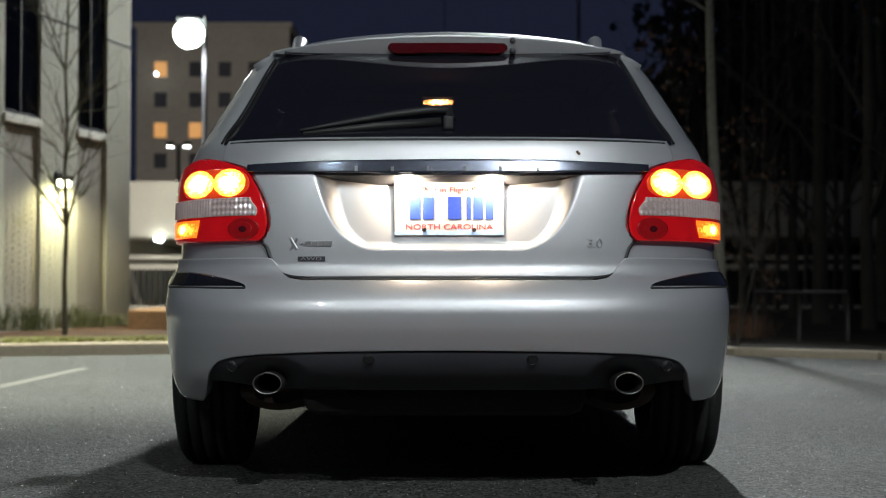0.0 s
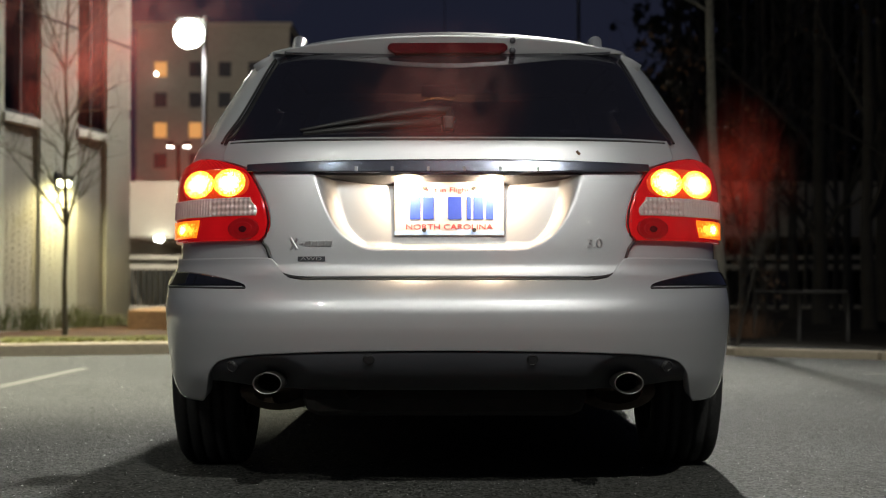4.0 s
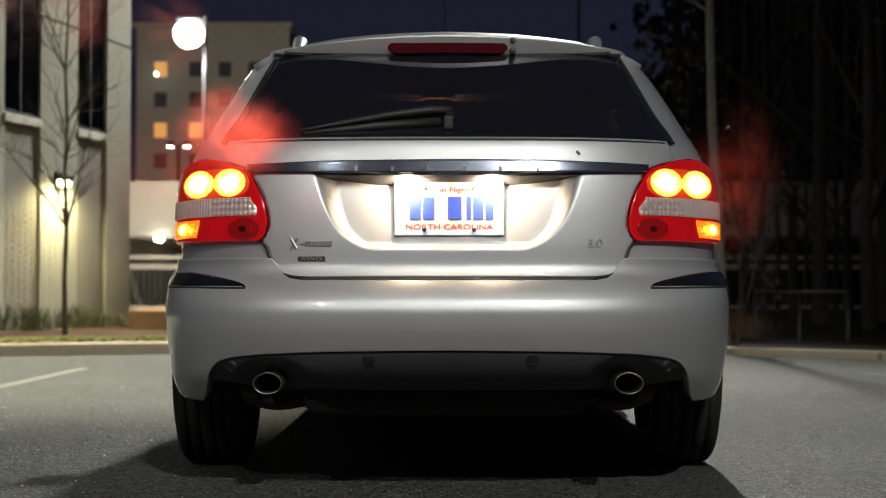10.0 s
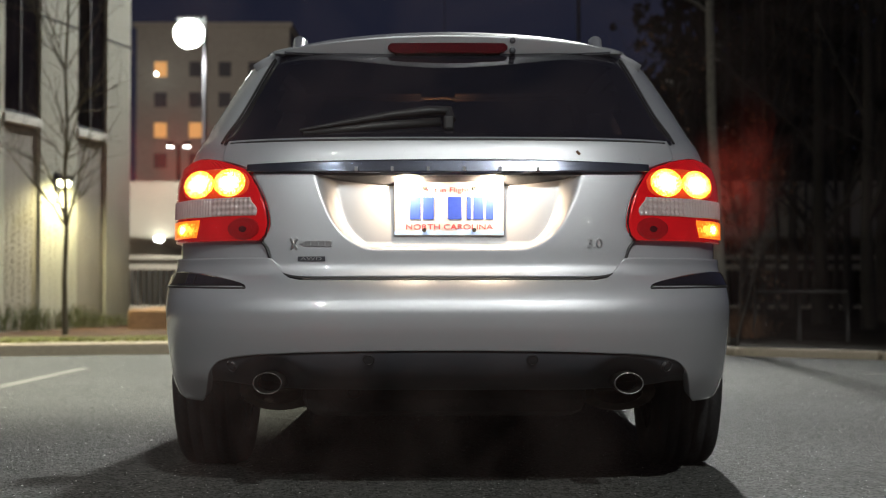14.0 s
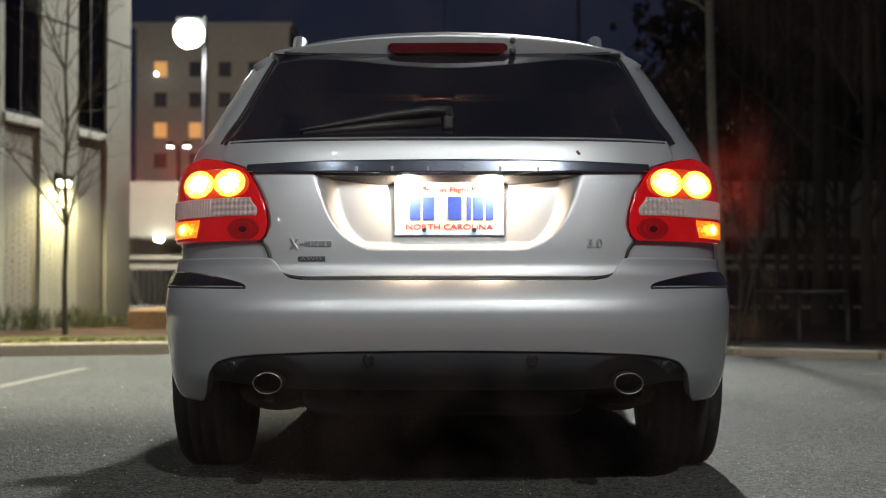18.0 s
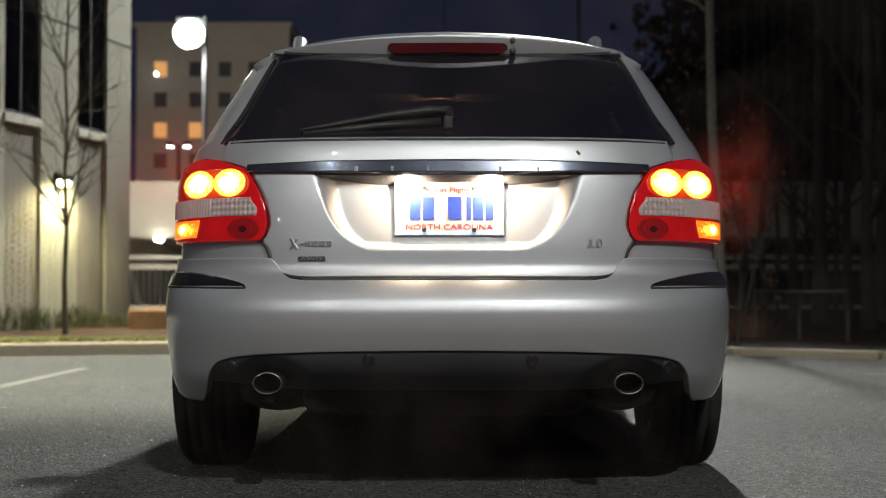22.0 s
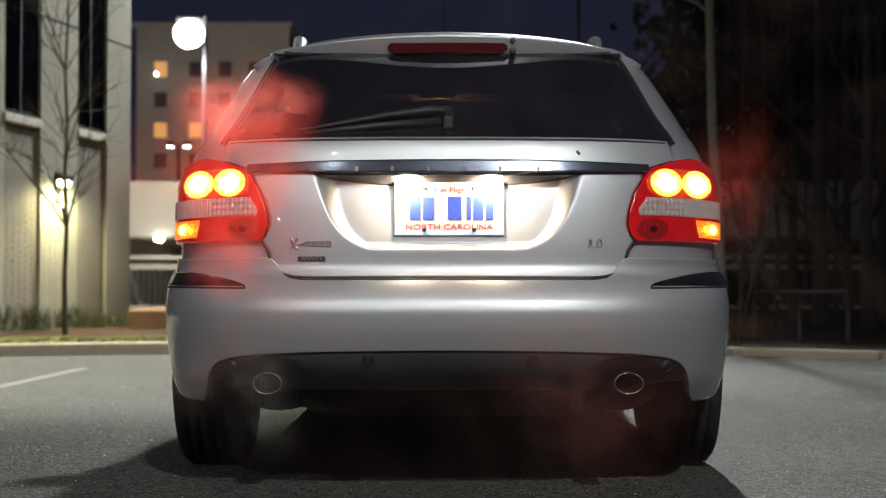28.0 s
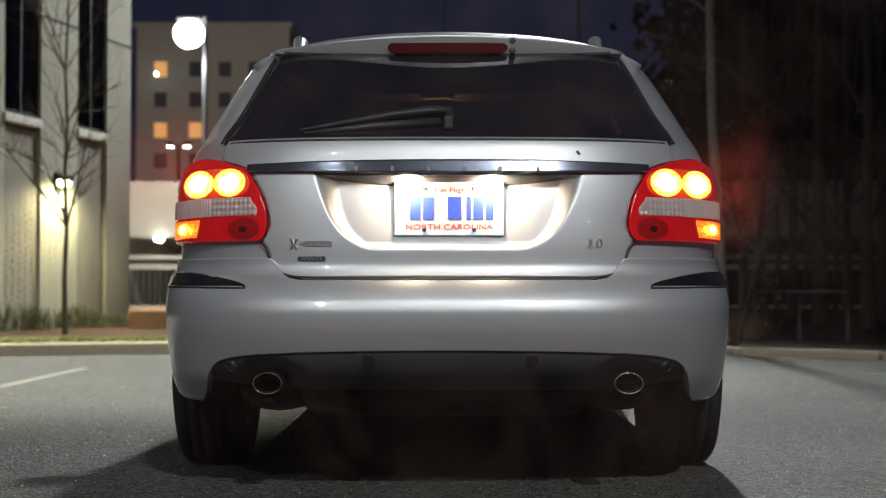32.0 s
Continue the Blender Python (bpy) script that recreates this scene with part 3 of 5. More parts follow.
        panel("lit_bulb", ellipse(.762, .752, .015, .0150), 12, 12, HOT, lens, 0.019, 0.004, "glowing bulb", mirror=mir)
        panel("fog_lamp", ellipse(.569, .749, .044, .030), 14, 14, FOGRED, lens, 0.0165, 0.006, "unlit dark red fog lamp with a faint glow added", mirror=mir)
        panel("fog_reflector", ellipse(.569, .749, .026, .018), 12, 12, FOGRED, lens, 0.0178, 0.006, "red glass of the fog lamp", mirror=mir)
        panel("fog_bulb", ellipse(.569, .747, .010, .0075), 10, 10, DEEPRED, lens, 0.0205, 0.006, "dark bulb", mirror=mir)
    # bumper: ledge, corners and valance opening
    zlow = ((0, .415), (.30, .412), (.50, .404), (.60, .394), (.655, .380), (.688, .352), (.706, .315), (.720, .285), (.746, .262), (.79, .262), (.90, .27))
    zhigh = ((0, .599), (.40, .599), (.455, .606), (.478, .626), (.497, .652), (.515, .666), (.55, .668), (.90, .668))

    def bumper_fn(a, b):
        s = 2 * a - 1
        s = math.copysign(abs(s) ** .9, s)
        xr = .86 * abs(math.sin(s * math.pi / 2)) ** N23
        z0, z1 = knots(zlow, xr), knots(zhigh, xr)
        return skin(s, z0 + (z1 - z0) * b)
    bumper = panel("rear_bumper", bumper_fn, 150, 60, SILVER, car, 0.008, 0.03, "silver rear bumper")
    def valance_fn(a, b):
        x = (2 * a - 1) * .700
        top = knots(zlow, abs(x)) - .004
        low = .300 + .02 * smooth01((abs(x) - .5) / .15)
        z = low + (max(top, low + .012) - low) * b
        p = skin(s_of(x, z), z)
        p.y += .07 * (1 - b) ** 2
        cut = smooth01(1.6 - math.hypot((abs(x) - .495) / .075, (z - .325) / .050))
        p.y += .05 * cut
        return p
    panel("valance", valance_fn, 120, 20, BLACK, bumper, 0.003, 0.04, "black plastic valance")
    for x, z in ((-.217, .389), (.230, .389), (-.601, .366), (.609, .366)):
        p = skin(s_of(x, z), z)
        sensor = lathe("parking_sensor", [(-.0055, 0), (-.0055, .009), (-.003, .0098), (-.003, .0112), (-.0055, .0125), (-.002, .0145), (.02, .0145)], 22, WIPER, bumper, axis="y")
        yaw = math.degrees(math.atan2(rear_y(x + .01, z) - rear_y(x - .01, z), .02))
        sensor.data.shade_flat()
        sensor.matrix_basis = pose(p.x, p.y + (.001 if abs(x) < .5 else -.004), p.z, 24, 0, yaw) @ Matrix.Diagonal((1.15, 1, 1.15, 1))
    for mir in (False, True):
        def insert_edge(a, high):
            s0 = s_of(.560, .59)
            s = s0 + (.985 - s0) * a
            x = skin(s, .60).x
            low = .5830 + .004 * a
            rise = math.sin(min(1, a / .55) * math.pi / 2) ** .72
            top = low + .002 + .037 * rise - .013 * smooth01((a - .62) / .38)
            return skin(s, top if high else low)

        def insert_fn(a, b):
            return insert_edge(a, False).lerp(insert_edge(a, True), b)
        insert = panel("bumper_insert", insert_fn, 40, 8, GLOSS, bumper, 0.012, 0.012, "glossy black bumper insert", mirror=mir)
        sgn = -1 if mir else 1
        for high, r, mat, label in ((True, .0026, CHROME, "thin chrome edge"), (False, .0032, SEAL, "black joint")):
            edge = [insert_edge(k / 30, high) for k in range(31)]
            bar("insert_edge", [Vector((sgn * (p.x + .009 * (p.x > .6) * k / 30), p.y - .012 * (1 - k / 40), p.z)) for k, p in enumerate(edge)], [r] * 31, mat, insert, label, 8)
    # front end
    def front_fn(a, b):
        z = .22 + .50 * b
        t = math.pi / 2 * (1 - 2 * a)
        w = knots(ZW, z)
        return Vector((math.copysign(w * abs(math.sin(t)) ** N23, t), knots(ZF, z) - knots(ZFB, z) + knots(ZFB, z) * max(0, math.cos(t)) ** N23, z))
    panel("front_bumper", front_fn, 60, 16, SILVER, car, 0.004, 0.03)
    def screen_fn(a, b):
        z = .995 + .335 * b
        t = math.pi / 2 * .82 * (1 - 2 * a)
        w = knots(ZW, z)
        return Vector((math.copysign(w * abs(math.sin(t)) ** N23, t), knots(ZF, z) - knots(ZFB, z) + knots(ZFB, z) * max(0, math.cos(t)) ** N23, z))
    panel("windscreen", screen_fn, 24, 12, TINT, car, 0.003, 0.006, "dark windscreen")
    for mir in (False, True):
        def head_fn(a, b):
            z = .58 + .13 * b
            t = math.pi / 2 * (.78 - .36 * a)
            w = knots(ZW, z)
            return Vector((w * abs(math.sin(t)) ** N23, knots(ZF, z) - knots(ZFB, z) + knots(ZFB, z) * max(0, math.cos(t)) ** N23, z))
        panel("headlamp", head_fn, 14, 8, CHROME, car, 0.009, 0.01, "unlit headlamp", mirror=mir)
    # headlining, and a courtesy lamp below it: a barrel, lit on one side, whose made-up swivel up into its housing
    # stands for the lamp fading out
    panel("headlining", lambda a, b: Vector((-.56 + 1.12 * a, .56 + 1.8 * b, roof_z(-.56 + 1.12 * a, .56 + 1.8 * b) - .022)), 24, 16, LINING, car, 0.0, 0.006, "dark fabric roof lining")
    housing = part("courtesy_lamp", box_bm(-.105, .037, 2.070, 2.135, 1.320, 1.372, .004), WIPER, car, "small roof lamp")
    sides, along = 24, [(-.062, .3), (-.058, .62), (-.03, .93), (0, 1), (.03, .93), (.058, .62), (.062, .3)]
    vs = [(x, -.015 * r * math.cos(2 * math.pi * k / sides), .015 * r * math.sin(2 * math.pi * k / sides)) for x, r in along for k in range(sides)]
    fs = [(i * sides + k, i * sides + (k + 1) % sides, (i + 1) * sides + (k + 1) % sides, (i + 1) * sides + k) for i in range(len(along) - 1) for k in range(sides)]
    me = mesh_of("barrel_lens", vs, fs, WIPER, True)
    me.materials.append(ROOFLAMP)
    for n, f in enumerate(me.polygons):
        k = n % sides
        f.material_index = int(k < 4 or k >= sides - 4)
    COURTESY.append(under(new("barrel_lens", me), housing, "warm lit barrel lens"))
    # underside
    part("floor_pan", box_bm(-.60, .60, .35, 4.35, .235, .34, .02), UNDER, car)
    part("floor_pan", box_bm(-.72, .72, 1.22, 3.38, .245, .33, .02), UNDER, car)
    for sx in (-1, 1):
        part("wheel_arch_liner", box_bm(sx * .615 - .015, sx * .615 + .015, .20, 1.30, .31, .64, .005), UNDER, car)
    for sx in (-1, 1):
        part("sill", box_bm(sx * .77 - .07, sx * .77 + .07, 1.25, 3.35, .165, .36, .03), UNDER, car)
    part("front_subframe", box_bm(-.63, .63, 3.3, 4.3, .15, .34, .02), UNDER, car)
    part("spare_wheel_well", box_bm(-.42, .40, .12, .75, .215, .40, .05), UNDER, car)
    part("fuel_tank", box_bm(-.10, .15, .9, 1.9, .170, .30, .04), UNDER, car)
    part("rear_axle_beam", box_bm(-.66, .66, .92, 1.06, .195, .30, .03), UNDER, car)
    for sx in (-1, 1):
        m = bar("muffler", [(sx * .49, .16, .285), (sx * .49, .20, .285), (sx * .49, .50, .285), (sx * .49, .55, .285)], [.07, .115, .115, .07], RUST, car, "rusty muffler", 20, .50)
        prof = [(.16, .034), (-.055, .037), (-.060, .0395), (-.055, .042), (.10, .040)]
        tip = lathe("exhaust_tip", prof, 32, PIPE, car, "oval chrome exhaust tip", "y")
        tip.data.transform(Matrix.Diagonal((.98, 1, .72, 1)))
        tip.location = (sx * .495, -.005, .322)
        lathe("pipe_inside", [(.10, 0), (.10, .034), (-.03, .0375)], 24, UNDER, tip, "sooty pipe", "y").data.transform(Matrix.Diagonal((.98, 1, .72, 1)))
    bar("tow_eye", [(-.285, .10, .300), (-.285, .09, .280), (-.27, .085, .270), (-.25, .09, .280), (-.25, .10, .300)], [.006] * 5, UNDER, car, sides=8)
    # wheels
    wheel = None
    for ya in axle:
        for sx in (-1, 1):
            m = pose(sx * .765, ya, .316, 0, 0, 0 if sx > 0 else 180)
            if wheel is None:
                wheel = new("wheel")
                wheel.parent = car
                wheel["label"] = "alloy wheel with a black tyre"
                tp = [(-.095, .20), (-.108, .225), (-.112, .262), (-.104, .296), (-.090, .311)]
                for gx0 in (-.060, -.022, .022, .060):
                    tp += [(gx0 - .006, .316), (gx0 - .005, .308), (gx0 + .005, .308), (gx0 + .006, .316)]
                tp += [(.090, .311), (.104, .296), (.112, .262), (.108, .225), (.095, .20)]
                lathe("tyre", tp, 56, RUBBER, wheel, "black tyre")
                rim = lathe("rim", [(-.08, .19), (-.09, .212), (.09, .212), (.098, .205), (.085, .19), (.02, .185), (.02, .05), (.06, .05), (.07, .03), (.07, 0)], 40, ALLOY, wheel, "silver alloy rim")
                for k in range(7):
                    a = 2 * math.pi * k / 7
                    bar("spoke", [(.06, .03 * math.cos(a), .03 * math.sin(a)), (.075, .12 * math.cos(a), .12 * math.sin(a)), (.085, .195 * math.cos(a), .195 * math.sin(a))], [.022, .018, .024], ALLOY, rim, sides=6)
                wheel.matrix_basis = m
            else:
                copy_thing(wheel, m)
    return car


car = build_car()
for sx in (-1, 1):
    lamp("tail_light", "SPOT", (sx * .68, -.01, .87), (sx * .80, -3, 1.60), 100, (1.0, 0.058, 0.022), 0.06, 162)
for x in (-.112, .122):
    lamp("plate_light", "SPOT", (x, -.026, .8860), (x, .12, .810), 9.5, (1.0, 0.78, 0.54), 0.006, 168)

# ---- the place ----
K = 2671.0


def at(px, far):
    """Sideways place of a direction (its run in 2671) at a distance ahead of the eye."""
    return EYE[0] + (px - 784) / K * far, EYE[1] + far


def sheet(name, x0, x1, y0, y1, z, nx, ny, mat, bumpy=0.0):
    vs = [(x0 + (x1 - x0) * i / nx, y0 + (y1 - y0) * j / ny, z + bumpy * noise.noise((i * .7, j * .7, z))) for j in range(ny + 1) for i in range(nx + 1)]
    fs = [(j * (nx + 1) + i, j * (nx + 1) + i + 1, (j + 1) * (nx + 1) + i + 1, (j + 1) * (nx + 1) + i) for j in range(ny) for i in range(nx)]
    return new(name, mesh_of(name, vs, fs, mat))


tagged(sheet("ground", -900, 900, -900, 900, -0.03, 8, 8, SOIL), "dark bare soil reaching the horizon", "ground", kind="structure")


def slab(name, outline, z, mat, label, category):
    vs = [(x, y, z) for x, y in outline] + [(x, y, z - .2) for x, y in outline]
    n = len(outline)
    fs = [tuple(range(n))] + [(i, i + n, (i + 1) % n + n, (i + 1) % n) for i in range(n)]
    return tagged(new(name, mesh_of(name, vs, fs, mat)), label, category, kind="structure")


# the lot ends at a kerb that swings back on both sides
LEFT_KERB = [(-16.0, 7.2), (-9.0, 7.9), (-4.0, 8.85), (-2.0, 9.5), (-1.2, 10.8), (-1.0, 13.0), (-1.0, 34.0)]
RIGHT_KERB = [(1.7, 34.0), (1.7, 14.0), (2.05, 10.2), (2.6, 9.0), (3.6, 8.25), (6.0, 7.2), (12.0, 5.2)]
LOT = [(-40, -40), (40, -40), (40, 5.2)] + RIGHT_KERB[::-1] + [(1.7, 60), (-30, 60), (-30, 34)] + LEFT_KERB[::-1] + [(-40, 7.2)]
slab("road", LOT, 0.0, ASPHALT, "worn grey asphalt of a parking lot with pale grit", "asphalt")


def kerb_run(points, group, label, high):
    """Concrete kerb stones laid end to end, as real steps."""
    run = empty("kerb", pose(0, 0, 0), label, "kerb", group)
    for (x0, y0), (x1, y1) in zip(points, points[1:]):
        d = Vector((x1 - x0, y1 - y0, 0))
        count = max(1, round(d.length / 1.5))
        for k in range(count):
            p = Vector((x0, y0, 0)) + d * (k + .5) / count
            l = d.length / count - .012
            ob = part("kerb_stone", box_bm(-l / 2, l / 2, -.08, .08, -.1, high, .02), KERB, run)
            ob.matrix_basis = pose(p.x, p.y, 0, 0, 0, math.degrees(math.atan2(d.y, d.x)))
    return run


kerb_run(LEFT_KERB, "kerbs of the lot", "pale concrete kerb along the planted bed", .11)
kerb_run(RIGHT_KERB, "kerbs of the lot", "pale concrete kerb before the dark woods", .07)
slab("planting_bed", [(-16, 7.22), (-9, 7.92), (-4, 8.87), (-2.02, 9.52), (-1.22, 10.8), (-1.02, 13), (-1.02, 33.9), (-16, 33.9)], .075, MULCH, "brown mulch bed with leaf litter", "flower bed")
slab("wood_floor", [(1.72, 33.9), (1.72, 14), (2.07, 10.22), (2.62, 9.02), (3.62, 8.27), (6.02, 7.22), (12, 5.22), (60, 5.22), (60, 60), (1.72, 60)], .045, SOIL, "dark leaf-strewn soil under the trees", "soil")


def grit():
    """Pale stone chips in the asphalt, too many to count."""
    rng = random.Random(8)
    vs, fs = [], []
    for k in range(10000):
        x, y = rng.uniform(-3.4, 3.8), -1.6 + 9.5 * rng.random() ** 2.3
        r = rng.uniform(.0008, .0024) * (2.0 if rng.random() < .02 else 1)
        z = .0005
        b = len(vs)
        for i in range(4):
            a = i * math.pi / 2 + rng.random()
            vs.append((x + r * math.cos(a), y + r * math.sin(a), z))
        vs.append((x, y, z + r * .8))
        fs += [(b + i, b + (i + 1) % 4, b + 4) for i in range(4)]
    m = material("pale_grit", (0.66, 0.67, 0.66), 0.2, 0, 40, 0.5)
    return tagged(new("grit", mesh_of("grit", vs, fs, m)), "pale stone chips scattered over the asphalt", "grit", kind="stuff")


grit()


def painted(name, x0, y0, x1, y1, w):
    d = Vector((x1 - x0, y1 - y0, 0)).normalized()
    s = Vector((-d.y, d.x, 0)) * w / 2
    a, b = Vector((x0, y0, .004)), Vector((x1, y1, .004))
    n = 24
    vs, fs = [], []
    for k in range(n + 1):
        p = a + (b - a) * k / n
        vs += [p + s * (1 + .15 * noise.noise((k * .9, 0, 1))), p - s * (1 + .15 * noise.noise((k * .9, 5, 1)))]
    fs = [(2 * k, 2 * k + 1, 2 * k + 3, 2 * k + 2) for k in range(n)]
    return tagged(new(name, mesh_of(name, vs, fs, LINE)), "faded white parking line painted on the asphalt", "road marking", "parking lines", "structure")


painted("parking_line", -2.63, -3.5, -2.63, 6.8, .10)
painted("parking_line", -5.30, -3.5, -5.30, 6.4, .10)
painted("parking_line", 2.85, 6.1, 6.0, 5.2, .10)

# ---- brick building on the bed ----
DX, DY = -.233 / 1.0268, -1 / 1.0268
CORNER = Vector((-4.41, 17.0, 0))
ROT = math.degrees(math.atan2(DY, DX))
HOUSE = pose(CORNER.x, CORNER.y, 0, 0, 0, ROT)
# in the house's space x runs along the facade towards the lot's entry, and +y is out of the wall
BAYS = [(.76, 1.60), (2.60, 3.48), (4.42, 5.30)]
PIERS = [(0, .76), (1.60, 2.60), (3.48, 4.42), (5.30, 6.5)]
SILL, HEAD, TOP = 2.68, 4.75, 9.0


def brick_building():
    house = empty("brick_building", HOUSE, "pale painted brick building with piers and tall dark windows", "building")
    for i, (a, b) in enumerate(PIERS):
        part("pier", box_bm(a + .004, b - .004, -.40, -.014, 0, TOP), PALEJOINT, house)
        part("joint_trim", box_bm(a + .002, b - .002, -.013, .004, 3.96, 3.99), FRAMEDARK, house)
    for a, b in BAYS:
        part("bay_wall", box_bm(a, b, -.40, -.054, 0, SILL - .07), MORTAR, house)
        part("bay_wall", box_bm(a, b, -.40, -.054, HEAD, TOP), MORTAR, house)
        win = new("window")
        win.parent = house
        win["label"] = "tall dark window with a stone sill"
        part("window_sill", box_bm(a - .02, b + .02, -.40, .02, SILL - .11, SILL, .012), STONE, win)
        for u0, u1, z0, z1 in ((a, a + .05, SILL, HEAD), (b - .05, b, SILL, HEAD), (a + .05, b - .05, SILL, SILL + .05), (a + .05, b - .05, HEAD - .05, HEAD), ((a + b) / 2 - .02, (a + b) / 2 + .02, SILL + .05, HEAD - .05)):
            part("window_frame", box_bm(u0, u1, -.075, -.034, z0, z1, .004), FRAMEDARK, win)
        for u0, u1 in ((a + .05, (a + b) / 2 - .02), ((a + b) / 2 + .02, b - .05)):
            part("pane", box_bm(u0, u1, -.056, -.048, SILL + .05, HEAD - .05), PANE, win)
    part("end_wall", box_bm(-.002, .30, -9, -.41, 0, TOP), MORTAR, house)
    part("end_wall", box_bm(6.2, 6.5, -9, -.41, 0, TOP), MORTAR, house)
    part("back_wall", box_bm(0, 6.5, -9.3, -9, 0, TOP), MORTAR, house)
    # dark sheet added behind the panes, stands for the unlit rooms
    part("dark_window_backing", box_bm(.30, 6.2, -1.9, -1.8, 0, TOP), FRAMEDARK, house)
    part("roof", box_bm(-.1, 6.6, -9.4, .06, TOP, TOP + .3, .03), STONE, house)
    return house


house = brick_building()


def lay_bricks():
    """Courses of bricks proud of the mortar; those by the wall lamp are pieces of their own."""
    L, HT, J = .290, .030, .010
    whole = mesh_of("brick", *tiny_brick(L), BRICK)
    halfb = mesh_of("brick", *tiny_brick(L / 2 - J / 2), BRICK)
    built = {False: ([], []), True: ([], [])}
    singles = 0
    rng = random.Random(2)
    spans = [(a, b, -.014, TOP) for a, b in PIERS] + [(a, b, -.054, SILL - .12) for a, b in BAYS] + [(a, b, -.054, TOP) for a, b in BAYS]
    for si, (a, b, face, top) in enumerate(spans):
        z = .02 if si < len(PIERS) + len(BAYS) else HEAD + .02
        row = 0
        while z + HT < min(top, 5.4):
            u = a + .005
            first = row % 2 == 1
            while u < b - .06:
                l = L / 2 - J / 2 if first or b - u < L * .75 else L
                first = False
                l = min(l, b - u - .004)
                m = Vector((u + l / 2, face, z + HT / 2))
                if 1.60 <= u < 2.60 and si < len(PIERS) and 1.35 < z < 2.95 and singles < 300 and (abs(l - L) < 1e-6 or abs(l - (L / 2 - J / 2)) < 1e-6):
                    ob = new("brick", whole if abs(l - L) < 1e-6 else halfb)
                    ob.parent = house
                    ob.location = m + Vector((0, rng.uniform(0, .002), 0))
                    singles += 1
                else:
                    bv, bf = tiny_brick(l)
                    vs, fs = built[si >= len(PIERS)]
                    off = len(vs)
                    dy = rng.uniform(0, .002)
                    vs += [(x + m.x, y + m.y + dy, w + m.z) for x, y, w in bv]
                    fs += [tuple(i + off for i in f) for f in bf]
                u += l + J
            z += HT + J
            row += 1
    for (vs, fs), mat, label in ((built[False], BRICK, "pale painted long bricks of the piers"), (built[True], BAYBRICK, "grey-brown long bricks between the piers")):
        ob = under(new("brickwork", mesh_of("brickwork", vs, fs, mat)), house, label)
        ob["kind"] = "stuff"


def tiny_brick(l, h=.030, d=.012):
    x, z, e = l / 2, h / 2, .003
    vs = [(-x, 0, -z), (x, 0, -z), (x, 0, z), (-x, 0, z), (-x + e, d, -z + e), (x - e, d, -z + e), (x - e, d, z - e), (-x + e, d, z - e)]
    fs = [(7, 6, 5, 4), (1, 0, 4, 5), (2, 1, 5, 6), (3, 2, 6, 7), (0, 3, 7, 4)]
    return vs, fs


def wall_lamp():
    m = HOUSE @ pose(2.19, .004, 1.93)
    s = empty("wall_lamp", m, "lit wall lamp on the brick pier", "lamp")
    part("back_plate", box_bm(-.07, .07, 0, .03, -.12, .12, .01), FRAMEDARK, s)
    part("hood", box_bm(-.10, .10, .02, .20, .03, .07, .015), FRAMEDARK, s)
    part("glass", box_bm(-.075, .075, .04, .17, -.05, .026, .02), SCONCE, s, "glowing glass")
    q = m @ Vector((0, .42, -.06))
    t = m @ Vector((0, .10, -.9))
    lamp("wall_light", "SPOT", q, t, 150, (1.0, 0.97, 0.58), .012, 166)


wall_lamp()
lay_bricks()

# ---- far buildings ----


def hotel():
    far = 148
    x0, y0 = at(240, far)
    x1, _ = at(511, far)
    h = empty("hotel", pose(0, 0, 0), "tan eight-storey hotel with a few lit windows", "building")
    top = .58 + 465 / K * far
    part("wall", box_bm(x0, x1, y0, y0 + 18, 0, top), STUCCO, h)
    part("parapet", box_bm(x0 - .3, x1 + .3, y0 - .3, y0 + 18.3, top, top + .5, .1), STUCCO, h)
    for row in range(8):
        z = .58 + (512 - (122 + 54.2 * row)) / K * far
        if z < 1.5:
            continue
        for c, px in enumerate((283, 345, 397, 450)):
            lit = (row, c) in ((0, 0), (2, 0), (2, 1))
            x, _ = at(px, far)
            w = new("window")
            w.parent = h
            part("window_frame", box_bm(x - .72, x + .72, y0 - .10, y0 - .01, z - .86, z + .86, .03), STUCCO, w)
            part("pane", box_bm(x - .62, x + .62, y0 - .13, y0 - .105, z - .74, z + .74), LITPANE if lit else DARKPANE, w, "warmly lit window" if lit else "")
    # a small lamp on its wall
    b = bmesh.new()
    bmesh.ops.create_icosphere(b, subdivisions=2, radius=.15)
    x, y = at(275, far - 2)
    for v in b.verts:
        v.co += Vector((x, y, .58 + (512 - 130) / K * (far - 2)))
    part("wall_light", b, LEDSMALL, h, "lit lamp", True)


